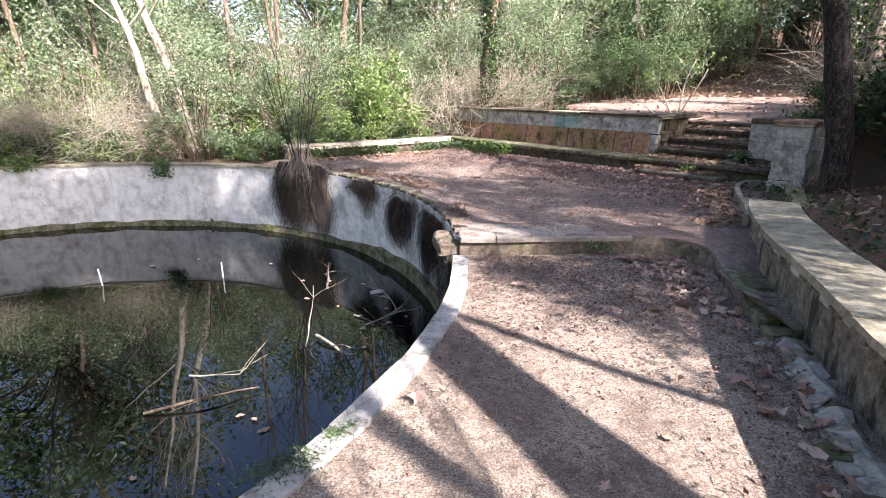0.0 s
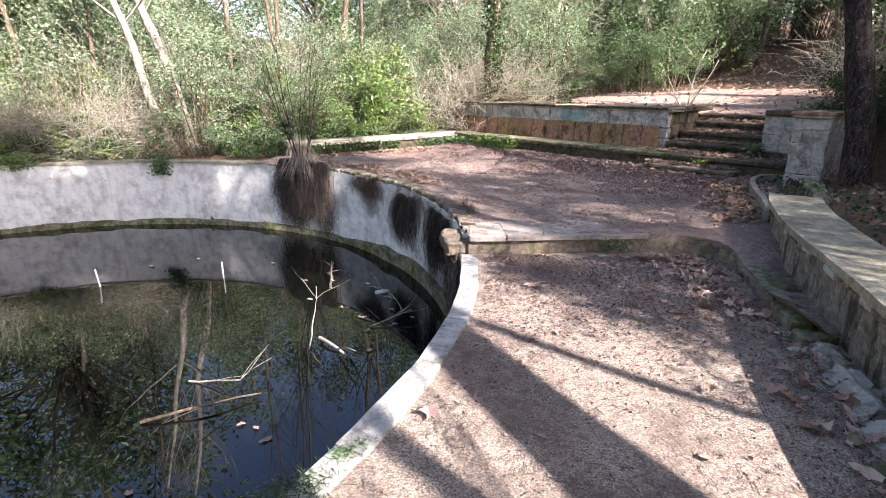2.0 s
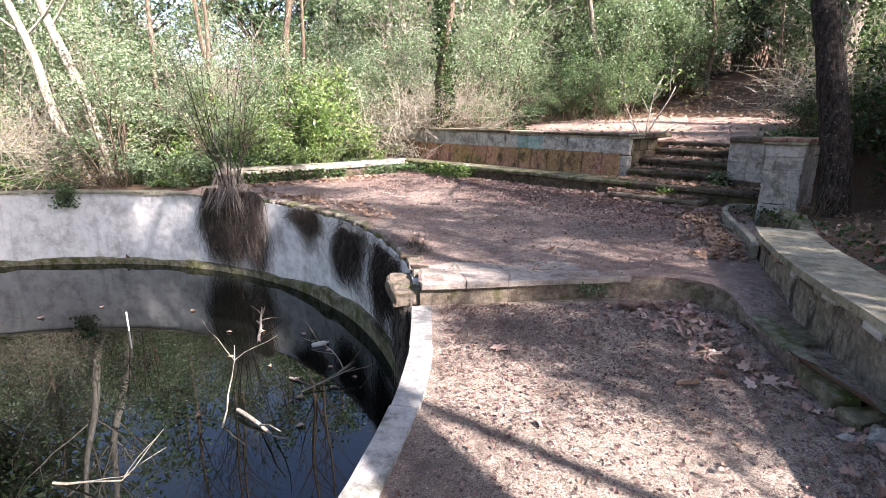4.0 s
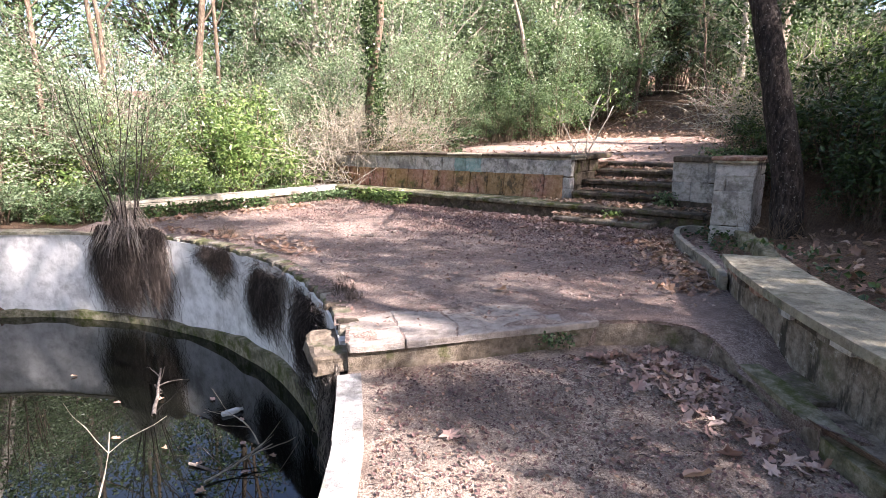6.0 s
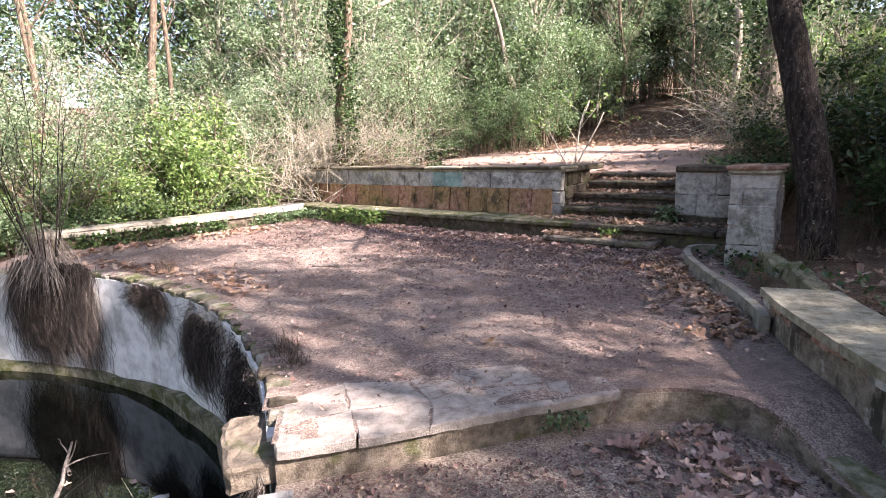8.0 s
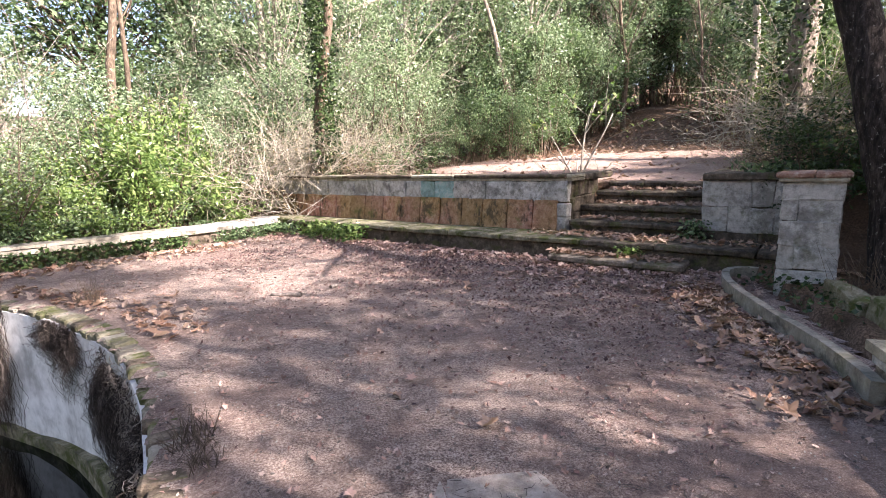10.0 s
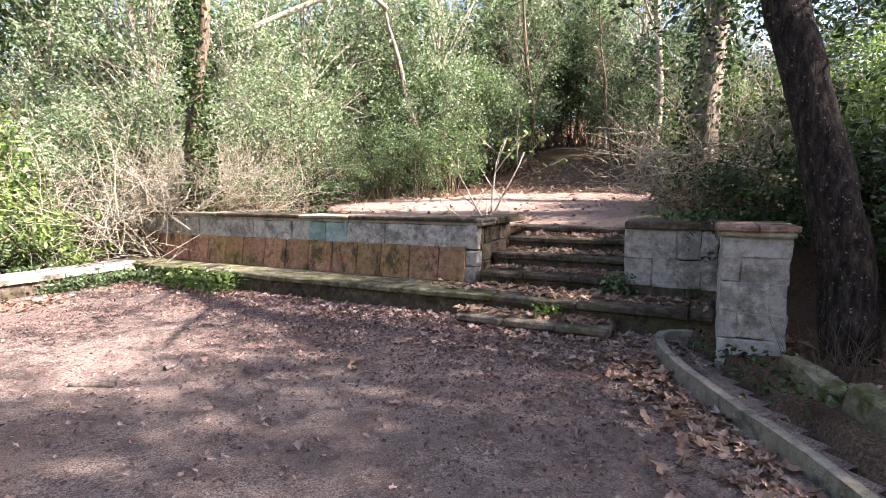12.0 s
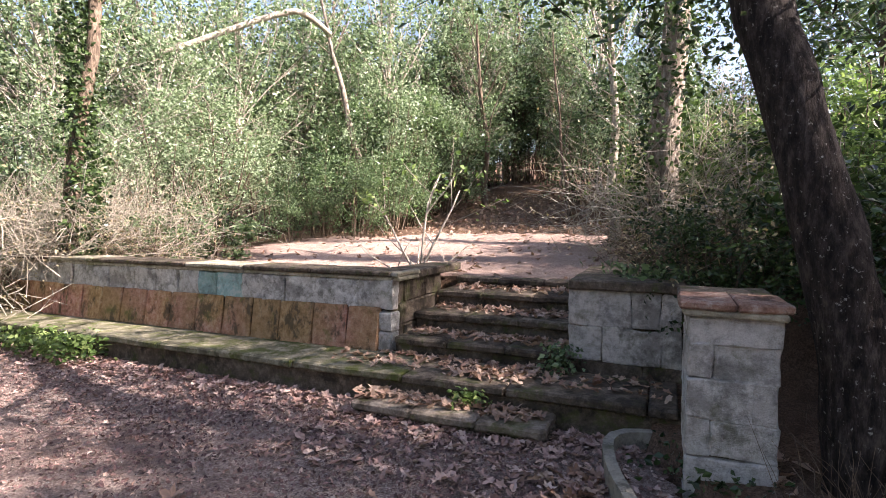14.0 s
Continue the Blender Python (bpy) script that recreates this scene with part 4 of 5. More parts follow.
plant(laurel, scatter(rng, 12, -18, 0, 16.5, 21, behind_pool) + [(5.8, 20.5), (7.0, 21.0), (6.4, 22.2), (8.0, 22.4), (9.5, 23.0), (4.6, 23.5), (2.6, 24.0), (0.5, 23.0), (11.0, 23.5), (8.8, 20.0), (13.5, 22.0), (15, 20.0), (8.2, 21.0), (10.0, 20.8), (5.4, 22.0), (3.6, 22.6), (11.4, 19.4), (12.6, 18.0), (13.0, 16.2), (1.6, 21.8), (12.2, 22.3), (13.3, 22.0), (11.1, 22.4), (10.3, 21.7), (14.2, 21.6), (7.6, 23.6), (11.8, 14.2), (14.0, 14.0), (16, 17.0)], 5, 0.95, 1.4)
for k, (x, y, s) in enumerate(((5.5, 17.3, 0.62), (6.5, 17.5, 0.7), (7.2, 18.6, 0.8), (5.0, 18.4, 0.8), (4.2, 17.6, 0.55), (8.6, 8.4, 0.62), (10.6, 8.8, 0.7), (9.8, 7.6, 0.62), (7.9, 7.4, 0.5), (12.2, 7.6, 1.25), (13.6, 9.0, 1.35), (11.6, 5.6, 1.25), (14.6, 11.0, 1.4))):
    c = copy_thing(laurel, Matrix.Translation((x, y, ground_z(x, y) - 0.08)) @ Matrix.Rotation(k * 1.9, 4, "Z"))
    c.scale = (s, s, s)
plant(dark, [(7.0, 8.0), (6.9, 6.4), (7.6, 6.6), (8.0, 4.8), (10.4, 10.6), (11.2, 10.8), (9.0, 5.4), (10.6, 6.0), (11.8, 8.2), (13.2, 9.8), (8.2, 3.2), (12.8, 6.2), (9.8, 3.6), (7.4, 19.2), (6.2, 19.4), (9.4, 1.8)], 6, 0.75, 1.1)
# the first seven are unseen, added to hold back light from the right
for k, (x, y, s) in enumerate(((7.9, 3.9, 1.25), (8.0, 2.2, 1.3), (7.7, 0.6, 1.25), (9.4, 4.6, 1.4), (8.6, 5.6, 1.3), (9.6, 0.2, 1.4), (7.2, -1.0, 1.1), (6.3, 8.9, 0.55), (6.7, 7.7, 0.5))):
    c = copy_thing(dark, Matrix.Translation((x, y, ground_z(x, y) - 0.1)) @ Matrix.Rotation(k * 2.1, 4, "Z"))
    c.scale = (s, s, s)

# ---- tall trees ----
def canopy_tree(name, label, seed, h, w, base, n, size, material, bark):
    """A trunk with limbs that carry a crown of many uneven clumps."""
    rng = random.Random(seed)
    ob = thing(name, label, "tree", "background trees")
    cs, pts = clump_points(rng, n, w, h - base, 42)
    up = Vector((0, 0, base))
    trunk = [(Vector((noise.noise(Vector((t * 4, seed, 0))) * 0.3 * t, noise.noise(Vector((t * 4, seed, 9))) * 0.3 * t, h * 0.85 * t - 0.2 * (t == 0))), 0.13 * (1 - 0.7 * t)) for t in [i / 10 for i in range(11)]]
    limbs = []
    for c, s in cs:
        q, rq = trunk[min(9, max(3, int((c.z + base) / h * 8)))]
        e = c + up
        mid = q.lerp(e, 0.5) + Vector((rng.uniform(-0.2, 0.2), rng.uniform(-0.2, 0.2), 0.15))
        limbs.append([(q, rq * 0.4), (mid, rq * 0.28), (e, 0.012)])
        for k in range(4):
            f = e + Vector((rng.gauss(0, 1), rng.gauss(0, 1), rng.gauss(0, 1))).normalized() * s * 1.25
            limbs.append([(mid.lerp(e, rng.random()), 0.014), (e.lerp(f, 0.6), 0.009), (f, 0.003)])
    part("trunk", tubes("trunk", [trunk], 8), bark, ob)
    tagged(part("branchwork", tubes("branchwork", limbs, 3), bark, ob), kind="stuff")
    part("crown", leaves_mesh("crown", [p + up for p in pts], size, seed), material, ob)
    return ob


oak = canopy_tree("evergreen_oak", "tall evergreen oak with a dense small-leaved crown", 31, 8.5, 5.0, 1.6, 7000, 0.15, LEAF_A, BROWNBARK)
willow = canopy_tree("leafy_tree", "slender tree with sunlit grey-green leaves", 32, 8.0, 4.2, 1.2, 8400, 0.118, LEAF_C, PALEBARK)
rng = random.Random(101)
plant(willow, scatter(rng, 6, -18, -2.5, 16.5, 21, behind_pool) + [(1.6, 19.6)], 7, 0.6, 0.8)
c = copy_thing(willow, Matrix.Translation((3.4, 20.8, ground_z(3.4, 20.8) - 0.1)))
c.scale = (1, 1, 1)
for k, (x, y, s) in enumerate(((-0.4, 20.6, 0.95), (5.4, 22.4, 1.05), (2.0, 23.0, 1.1), (14.0, 19.0, 1.0), (7.8, 21.4, 1.0), (-3.0, 22.5, 1.0), (12.9, 15.2, 0.8), (-8.2, 15.4, 0.6), (-10.6, 15.2, 0.72), (-13.2, 15.0, 1.0), (-15.6, 13.6, 1.1), (-5.6, 16.6, 0.6), (-12.0, 17.0, 0.9), (13.2, 23.2, 1.1), (11.8, 23.6, 1.0), (14.8, 22.6, 1.0), (10.4, 20.9, 0.8), (13.9, 20.6, 0.75))):
    c = copy_thing(willow, Matrix.Translation((x, y, ground_z(x, y) - 0.1)) @ Matrix.Rotation(k * 1.7, 4, "Z"))
    c.scale = (s, s, s)
plant(oak, scatter(rng, 3, -24, -2, 21, 28, behind_pool) + [(6.6, 23.6), (8.6, 24.6), (10.8, 23.0), (4.2, 25.5), (0.8, 25.0), (12.8, 22.0), (-1.2, 24.4), (17.5, 13.0), (19.5, 10.0)], 8, 0.9, 1.25)

# the first seven stand out of view, added to block sky light
for k, (x, y, s) in enumerate(((-14.5, 5.5, 1.5), (-15.0, 0.5, 1.6), (-13.0, -4.5, 1.6), (-8.5, -7.0, 1.6), (-3.5, -8.5, 1.6), (0.5, -11.0, 1.5), (-17.0, 9.5, 1.4), (-6.0, 23.5, 1.3), (-10.5, 22.5, 1.4), (-12.6, 14.6, 1.65), (-3.6, 24.0, 1.3), (1.2, 27.0, 1.3), (12.6, 26.0, 1.2), (15.6, 24.4, 1.2), (9.4, 27.0, 1.3), (5.5, 28.5, 1.3))):
    c = copy_thing(oak, Matrix.Translation((x, y, ground_z(x, y) - 0.1)) @ Matrix.Rotation(k * 1.3, 4, "Z"))
    c.scale = (s, s, s)

# pale bare trunks in the bank, rising far above it
for k, (at, top, r, bark) in enumerate((
        ((-6.6, 12.9, -0.2), (-8.0, 12.6, 7.5), 0.13, PALEBARK), ((-7.0, 12.7, -0.2), (-8.6, 12.3, 7.0), 0.11, PALEBARK),
        ((-0.8, 21.0, 1.0), (-1.1, 21.1, 11.0), 0.17, PALEBARK),
        ((10.3, 19.5, 1.0), (9.9, 19.7, 7.5), 0.11, BROWNBARK), ((10.5, 16.0, 1.1), (10.1, 16.3, 6.2), 0.05, BROWNBARK),
        ((-11.0, 13.5, -0.2), (-11.8, 13.8, 9.5), 0.08, BROWNBARK), ((-5.0, 15.0, 0.0), (-5.6, 15.2, 9.0), 0.07, BROWNBARK), ((-14.0, 12.0, -0.2), (-14.6, 12.2, 10.5), 0.10, BROWNBARK),
        ((-3.6, 16.5, 0.2), (-3.4, 16.9, 9.5), 0.12, BROWNBARK), ((-4.4, 13.6, -0.1), (-4.9, 13.9, 8.5), 0.06, BROWNBARK), ((-2.9, 15.2, 0.0), (-2.5, 15.4, 9.0), 0.06, BROWNBARK), ((-6.0, 14.2, -0.1), (-6.2, 14.6, 9.5), 0.07, BROWNBARK), ((-8.9, 13.4, -0.1), (-9.6, 13.6, 8.5), 0.06, BROWNBARK))):
    tree("bare_tree", "pale leafless tree trunk rising from the undergrowth", 200 + k, at, top, r, bark, depth=3, split=3, first=0.45, length=0.34, group="leafless trees")
LEAN = Vector((6.5, 18.95, 1.5))
lean = tree("leaning_tree", "slim pale tree leaning over the clearing", 230, LEAN, (5.46, 20.55, 7.9), 0.11, IVYBARK, depth=2, split=2, first=0.7, length=0.3)
arch = [(Vector(p) - LEAN, r) for p, r in (((5.68, 20.2, 6.7), 0.07), ((4.88, 19.6, 6.87), 0.078), ((4.32, 19.6, 6.78), 0.076), ((3.05, 19.8, 6.21), 0.072), ((2.25, 19.85, 5.8), 0.066), ((1.46, 19.85, 5.4), 0.058))]
part("arched_limb", tubes("arched_limb", [resample_limb(arch)], 8), PALEBARK, lean, "pale arched limb")

# ivy-clad trunk and the bright trunk beside it, at the edge of the clearing
def ivy_trunk(seed, at, top, r, bark, n, label):
    ob = tree("ivy_clad_tree", label, seed, at, top, r, bark, LEAF_A, 1500, 0.08, 3, 3, 0.7, 0.5, 0.30)
    rng = random.Random(seed)
    rel = Vector(top) - Vector(at)
    pts = []
    for k in range(n):
        t = rng.random() ** 1.3 * 0.8
        a = rng.uniform(0, 6.28)
        pts.append(rel * t + Vector((math.cos(a), math.sin(a), 0)) * (r * (1.15 - 0.6 * t) + abs(rng.gauss(0, 0.10))))
    part("ivy", leaves_mesh("ivy", pts, 0.075, seed, 0.1, 0.8), LEAF_D, ob, "dark ivy on the trunk")
    return ob


ivy_trunk(242, (0.85, 15.35, 0.0), (0.75, 15.35, 9.5), 0.13, BROWNBARK, 6000, "brown trunk half hidden in ivy and leaves")
ivy_trunk(240, (9.25, 13.1, 0.8), (9.0, 13.35, 8.0), 0.10, PALEBARK, 1500, "slender pale trunk grown with ivy")
ivy_trunk(241, (8.25, 11.3, 0.7), (8.5, 11.35, 8.5), 0.27, IVYBARK, 3800, "thick pale trunk grown with ivy")

# the dark leaning trunk behind the pier
near = thing("leaning_oak", "dark rough oak trunk leaning behind the stone pier", "tree")
trunk = [(Vector(p), r) for p, r in (((5.45, 7.43, -0.3), 0.29), ((5.44, 7.43, 0.0), 0.215), ((5.41, 7.42, 0.3), 0.185), ((5.38, 7.45, 0.8), 0.17), ((5.32, 7.58, 1.5), 0.16), ((5.26, 7.79, 2.3), 0.15), ((5.20, 8.06, 3.2), 0.14), ((5.30, 8.4, 4.0), 0.125), ((5.58, 8.8, 4.8), 0.10), ((5.8, 9.0, 5.6), 0.07))]
fine = []
for (a, ra), (b, rb) in zip(trunk, trunk[1:]):
    for i in range(6):
        t = i / 6
        fine.append((a.lerp(b, t), (ra + (rb - ra) * t)))
V, F = tube_data([fine], 20)
V = [Vector(p) + noise.noise_vector(Vector((p.x * 9, p.y * 9, p.z * 3))) * 0.022 for p in V]
part("trunk", data_mesh("trunk", V, F, True), BARK, near)
rng = random.Random(9)
limbs, tips = [], []
for k in range(16):
    q, rq = trunk[rng.randint(6, 9)]
    a = rng.uniform(0, 6.28)
    grow(rng, q, (math.cos(a) + 0.5, math.sin(a), rng.uniform(-0.1, 0.5)), rng.uniform(1.0, 2.0), rq * 0.3, 2, limbs, tips, 4, -0.01)
tagged(part("branchwork", tubes("branchwork", limbs, 5), BARK, near), kind="stuff")
pts = [rng.choice(tips) + Vector((rng.gauss(0, 0.13), rng.gauss(0, 0.13), rng.gauss(0, 0.12))) for k in range(5000)]
for k in range(26):
    c = Vector((rng.uniform(4.6, 7.4), rng.uniform(7.6, 9.6), rng.uniform(2.75, 3.9)))
    pts += [c + Vector((rng.gauss(0, 0.22), rng.gauss(0, 0.22), rng.gauss(0, 0.10))) for q in range(90)]
    limbs.append([(Vector((5.36, 8.1, 3.0)), 0.012), (c + Vector((0, 0, 0.25)), 0.008), (c, 0.003)])
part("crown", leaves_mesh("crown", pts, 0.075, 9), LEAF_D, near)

# unseen slope trees whose shade falls across the path; the oaks are added occluders
shade = canopy_tree("spreading_oak", "unseen broad evergreen oak added to shade the terrace and path", 60, 13.4, 6.5, 7.8, 8000, 0.19, LEAF_A, BARK)
shade.matrix_basis = Matrix.Translation((13.6, -2.4, 0.3)) @ Matrix.Diagonal((0.85, 0.85, 1.0, 1.0))
for k, (x, y) in enumerate(((16.9, 0.4), (16.8, -4.4))):
    copy_thing(shade, Matrix.Translation((x, y, 0.4)) @ Matrix.Rotation(2.0 + 1.7 * k, 4, "Z"))
for k, (at, top, r) in enumerate((((6.75, -1.85, 0.9), (6.6, -2.1, 11.0), 0.07), ((4.6, -2.0, 0.5), (4.3, -2.2, 9.5), 0.07), ((4.95, -2.6, 0.5), (5.3, -2.9, 9.5), 0.06), ((3.9, -2.4, 0.4), (3.8, -2.6, 9.0), 0.05), ((6.6, -4.8, 0.8), (6.9, -5.0, 13.0), 0.18))):
    tree("bare_tree", "tall leafless tree on the slope above the path", 300 + k, at, top, r, BROWNBARK, depth=3, split=3, first=0.4, length=0.30, group="leafless trees")

# small unseen copy, added to shade the path's corner
low_oak = copy_thing(shade, Matrix.Translation((8.6, -1.2, 0.3)) @ Matrix.Rotation(0.8, 4, "Z"))
low_oak.scale = (0.50, 0.50, 0.56)
# unseen, added with a thin high crown that only blocks sun from the wall
high = canopy_tree("high_crowned_oak", "unseen tall oak added so its high crown shades the pool wall", 61, 15.4, 7.0, 12.6, 5200, 0.2, LEAF_A, BARK)
high.matrix_basis = Matrix.Translation((5.3, -3.6, 0.3))
copy_thing(high, Matrix.Translation((10.4, -2.8, 0.3)) @ Matrix.Rotation(2.2, 4, "Z"))
# unseen; bend lays the trunk's shadow on the path, added crown shades the wall
pine = tree("umbrella_pine", "unseen tall umbrella pine above the path, its crown added for shade", 320, (4.17, -3.23, 0.3), (4.17, -3.23, 10.8), 0.34, BROWNBARK, LEAF_A, 17000, 0.15, 3, 4, 1.3, 0.82, 0.36, bend=lambda h: Vector((0.67, 0.74, 0)) * min(2.3, 0.44 * h))
tall = copy_thing(pine, Matrix.Translation((3.0, -6.35, 0.3)))
tall.scale = (1.25, 1.25, 1.25)

# the young bush on the plaza
sap = thing("sapling", "pale leafless sapling with a few fresh leaves", "sapling", at=Matrix.Translation((4.95, 12.3, 0.88)))
rng = random.Random(15)
limbs, tips = [], []
for k, d in enumerate(((0.05, 0, 1), (0.25, -0.1, 1), (-0.25, 0.1, 1), (0.9, -0.4, 0.5), (-0.9, 0.3, 0.4), (0.2, 0.6, 0.6), (0.9, -0.6, 0.3))):
    grow(rng, (0, 0, -0.05), d, (1.45, 1.3, 1.0, 0.7, 0.75, 0.6, 0.6)[k], 0.020, 1, limbs, tips, 4, 0.03, 0.14)
for k in range(4):
    part("stem", tubes("stem", [limbs[k * 5]], 6), PALEBARK, sap)
tagged(part("twig_spray", tubes("twig_spray", [p for i, p in enumerate(limbs) if i not in (0, 5, 10, 15)], 4), PALEBARK, sap), kind="stuff")
pts = [t + Vector((rng.gauss(0, 0.04), rng.gauss(0, 0.04), rng.gauss(0, 0.04))) for t in tips if t.z > 0.8 for q in range(4)]
part("foliage", leaves_mesh("foliage", pts, 0.085, 15, 0.3, 0.6), LEAF_B, sap)

# ---- roots and dry stems over the pool wall ----
def strand(rng, deg, z0, z1, out0, out1, r=0.004):
    n = 10
    path = []
    a = deg
    bend = rng.gauss(0, 0.5)
    for i in range(n + 1):
        t = i / n
        a += rng.gauss(0, 0.45) + bend * (0.5 - t)
        off = out0 + (out1 - out0) * math.sin(t * 2.6) + rng.gauss(0, 0.022)
        path.append((ring(a, R - max(0.006, off), z0 + (z1 - z0) * t), r * (1 - 0.6 * t)))
    return path


def root_clump(label, seed, a0, a1, top, low, bulge, n, mat, short=0.3):
    """Roots hanging in ragged hanks, dark ones behind and paler strands in front."""
    rng = random.Random(seed)
    ob = thing("root_clump", label, "roots", "hanging roots")
    hanks = [(rng.random(), rng.uniform(short, 1.0), rng.uniform(0.5, 1.0)) for k in range(max(6, int(abs(a1 - a0) * 1.3)))]

    def hank(thick):
        t, reach, out = rng.choice(hanks)
        t = min(1, max(0, t + rng.gauss(0, 0.05)))
        edge = 0.45 + 0.55 * math.sin(t * math.pi)
        z1 = top + (low - top) * min(1.0, reach * rng.uniform(0.55, 1.05))
        return strand(rng, a0 + (a1 - a0) * t, top + rng.uniform(-0.08, 0.03), z1, rng.uniform(0, 0.04), bulge * out * edge * rng.uniform(0.2, 1.0), thick)

    tagged(part("root_mass", tubes("root_mass", [hank(rng.uniform(0.0012, 0.0038)) for k in range(n)], 3), ROOT_AND_SHADE, ob), kind="stuff")
    tagged(part("root_mat", tubes("root_mat", [hank(rng.uniform(0.0012, 0.004)) for k in range(int(n * mat))], 3), DEADSTEM if mat >= 0.4 else ROOT, ob), kind="stuff")
    return ob


root_clump("thick mat of dark roots hanging over the pool wall", 41, 54.5, 66, 0.10, -1.46, 0.32, 2200, 0.28, 0.7)
root_clump("tuft of dark roots hanging over the pool wall", 42, 41.5, 46.5, -0.04, -0.92, 0.18, 340, 0.30)
root_clump("curtain of dark roots hanging over the pool wall", 43, 29, 37, -0.16, -1.20, 0.18, 560, 0.28)
root_clump("curtain of dry roots hanging over the pool wall", 44, 14, 25, -0.14, -1.36, 0.20, 700, 0.35)
root_clump("matted pale roots hanging beside the outlet", 45, 5.0, 12, -0.16, -1.44, 0.26, 480, 0.90)
root_clump("thin dry roots trailing over the pool wall", 46, 13, 37, -0.04, -0.62, 0.13, 60, 1.6)

# dry stems and thin willow shoots above the thickest roots
rng = random.Random(50)
stool = thing("willow_stool", "old cut willow stool with dry stems and thin shoots", "willow", at=Matrix.Translation(ring(60.5, R - 0.10, 0)))
paths = []
for k in range(240):
    a = rng.uniform(0, 6.28)
    p = Vector((math.cos(a), math.sin(a), 0)) * rng.uniform(0.02, 0.46)
    lowd = Vector((p.x * 1.35, p.y * 1.35, rng.uniform(-0.42, -0.08)))
    up = Vector((p.x * 0.35 + rng.gauss(0, 0.03), p.y * 0.35 + rng.gauss(0, 0.03), rng.uniform(0.15, 0.62)))
    paths.append([(up, 0.002), (p * 0.7 + Vector((rng.gauss(0, 0.04), rng.gauss(0, 0.04), 0.16)), 0.0042), (p + Vector((0, 0, -0.05)), 0.004), (lowd, 0.0012)])
tagged(part("stem_sheaf", tubes("stem_sheaf", paths[:130], 3), ROOT, stool), kind="stuff")
tagged(part("dry_stemwork", tubes("dry_stemwork", paths[130:], 3), DEADSTEM, stool), kind="stuff")
limbs, tips = [], []
for k in range(13):
    a = rng.uniform(0, 6.28)
    grow(rng, (math.cos(a) * 0.12, math.sin(a) * 0.12, 0.2), (math.cos(a) * 0.28, math.sin(a) * 0.28, 1), rng.uniform(1.2, 2.4), 0.008, 1, limbs, tips, 5, 0.06, 0.10)
tagged(part("shootwork", tubes("shootwork", limbs, 4), BARK, stool), kind="stuff")
pts = [rng.choice(tips) + Vector((rng.gauss(0, 0.05), rng.gauss(0, 0.05), rng.gauss(0, 0.05))) for k in range(2000)]
part("foliage", leaves_mesh("foliage", pts, 0.045, 50, 0.3, 0.35), LEAF_A, stool)

# ---- small plants ----
def patch(name, label, seed, pts, size, material, category, up=0.3, aspect=0.7):
    return tagged(part(name, leaves_mesh(name, pts, size, seed, up, aspect), material), label, category, "", "stuff")


def line_pts(rng, n, a, b, spread, z0, z1):
    out = []
    for k in range(n):
        p = Vector(a).lerp(Vector(b), rng.random())
        out.append(p + Vector((rng.gauss(0, spread), rng.gauss(0, spread), rng.uniform(z0, z1))))
    return out


rng = random.Random(61)
patch("ivy", "dark ivy trailing over the low far wall", 61, line_pts(rng, 1500, (-3.6, 11.95, 0), (-1.6, 13.35, 0), 0.08, 0.0, 0.24), 0.065, LEAF_D, "ivy")
patch("ivy", "ivy over the low wall's sunlit corner", 62, line_pts(rng, 900, (-1.2, 13.75, 0), (-0.3, 14.55, 0), 0.10, 0.0, 0.2), 0.06, LEAF_A, "ivy")
for k, (u0, u1, n, w, h) in enumerate(((-6.3, -5.2, 500, 0.09, 0.22), (-5.0, -3.5, 900, 0.12, 0.30))):
    patch("weed_clump", "bright green weeds along the bench's foot", 63 + k, line_pts(rng, n, uv(u0, 0.22), uv(u1, 0.20), w, 0.0, h), 0.07, LEAF_B if k else LEAF_A, "weeds")
patch("weed_clump", "small green weed on the stone step", 66, line_pts(rng, 160, uv(0.85, 0.28, 0.12), uv(1.05, 0.28, 0.12), 0.05, 0, 0.13), 0.05, LEAF_B, "weeds")
patch("weed_clump", "green weeds beside the stair wall", 67, line_pts(rng, 300, uv(1.45, 0.9, 0.27), uv(1.6, 1.05, 0.27), 0.06, 0, 0.25), 0.05, LEAF_A, "weeds")
patch("weed_clump", "green plants growing behind the wall's top", 68, line_pts(rng, 420, uv(1.9, 1.85, 0.95), uv(2.9, 1.2, 0.95), 0.14, 0, 0.26), 0.075, LEAF_A, "weeds")
patch("ivy", "dark ivy in the planting bed", 69, line_pts(rng, 420, (4.55, 7.0, 0.05), (5.1, 8.3, 0.05), 0.14, 0, 0.16), 0.05, LEAF_D, "ivy")
patch("ivy", "dark ivy behind the low seat wall", 70, line_pts(rng, 260, (3.9, 4.2, 0.05), (4.6, 6.6, 0.1), 0.22, 0, 0.22), 0.07, LEAF_D, "ivy")
patch("moss_tuft", "green moss and grass on the pool's rim", 71, line_pts(rng, 420, (-0.50, 2.12, -0.17), (-0.40, 2.24, -0.17), 0.03, 0, 0.02), 0.03, LEAF_A, "moss", 0.1, 0.16)
patch("moss_tuft", "mossy grass on the pool's rim", 72, line_pts(rng, 800, (-0.80, 1.80, -0.17), (-0.55, 1.95, -0.17), 0.06, 0, 0.03), 0.034, LEAF_D, "moss", 0.1, 0.16)
patch("weed_clump", "small ivy hanging over the pool wall's cap", 73, [ring(93.0 + rng.gauss(0, 1.1), R - rng.uniform(0, 0.1), rng.uniform(-0.3, 0.12)) for k in range(420)], 0.06, LEAF_A, "weeds")
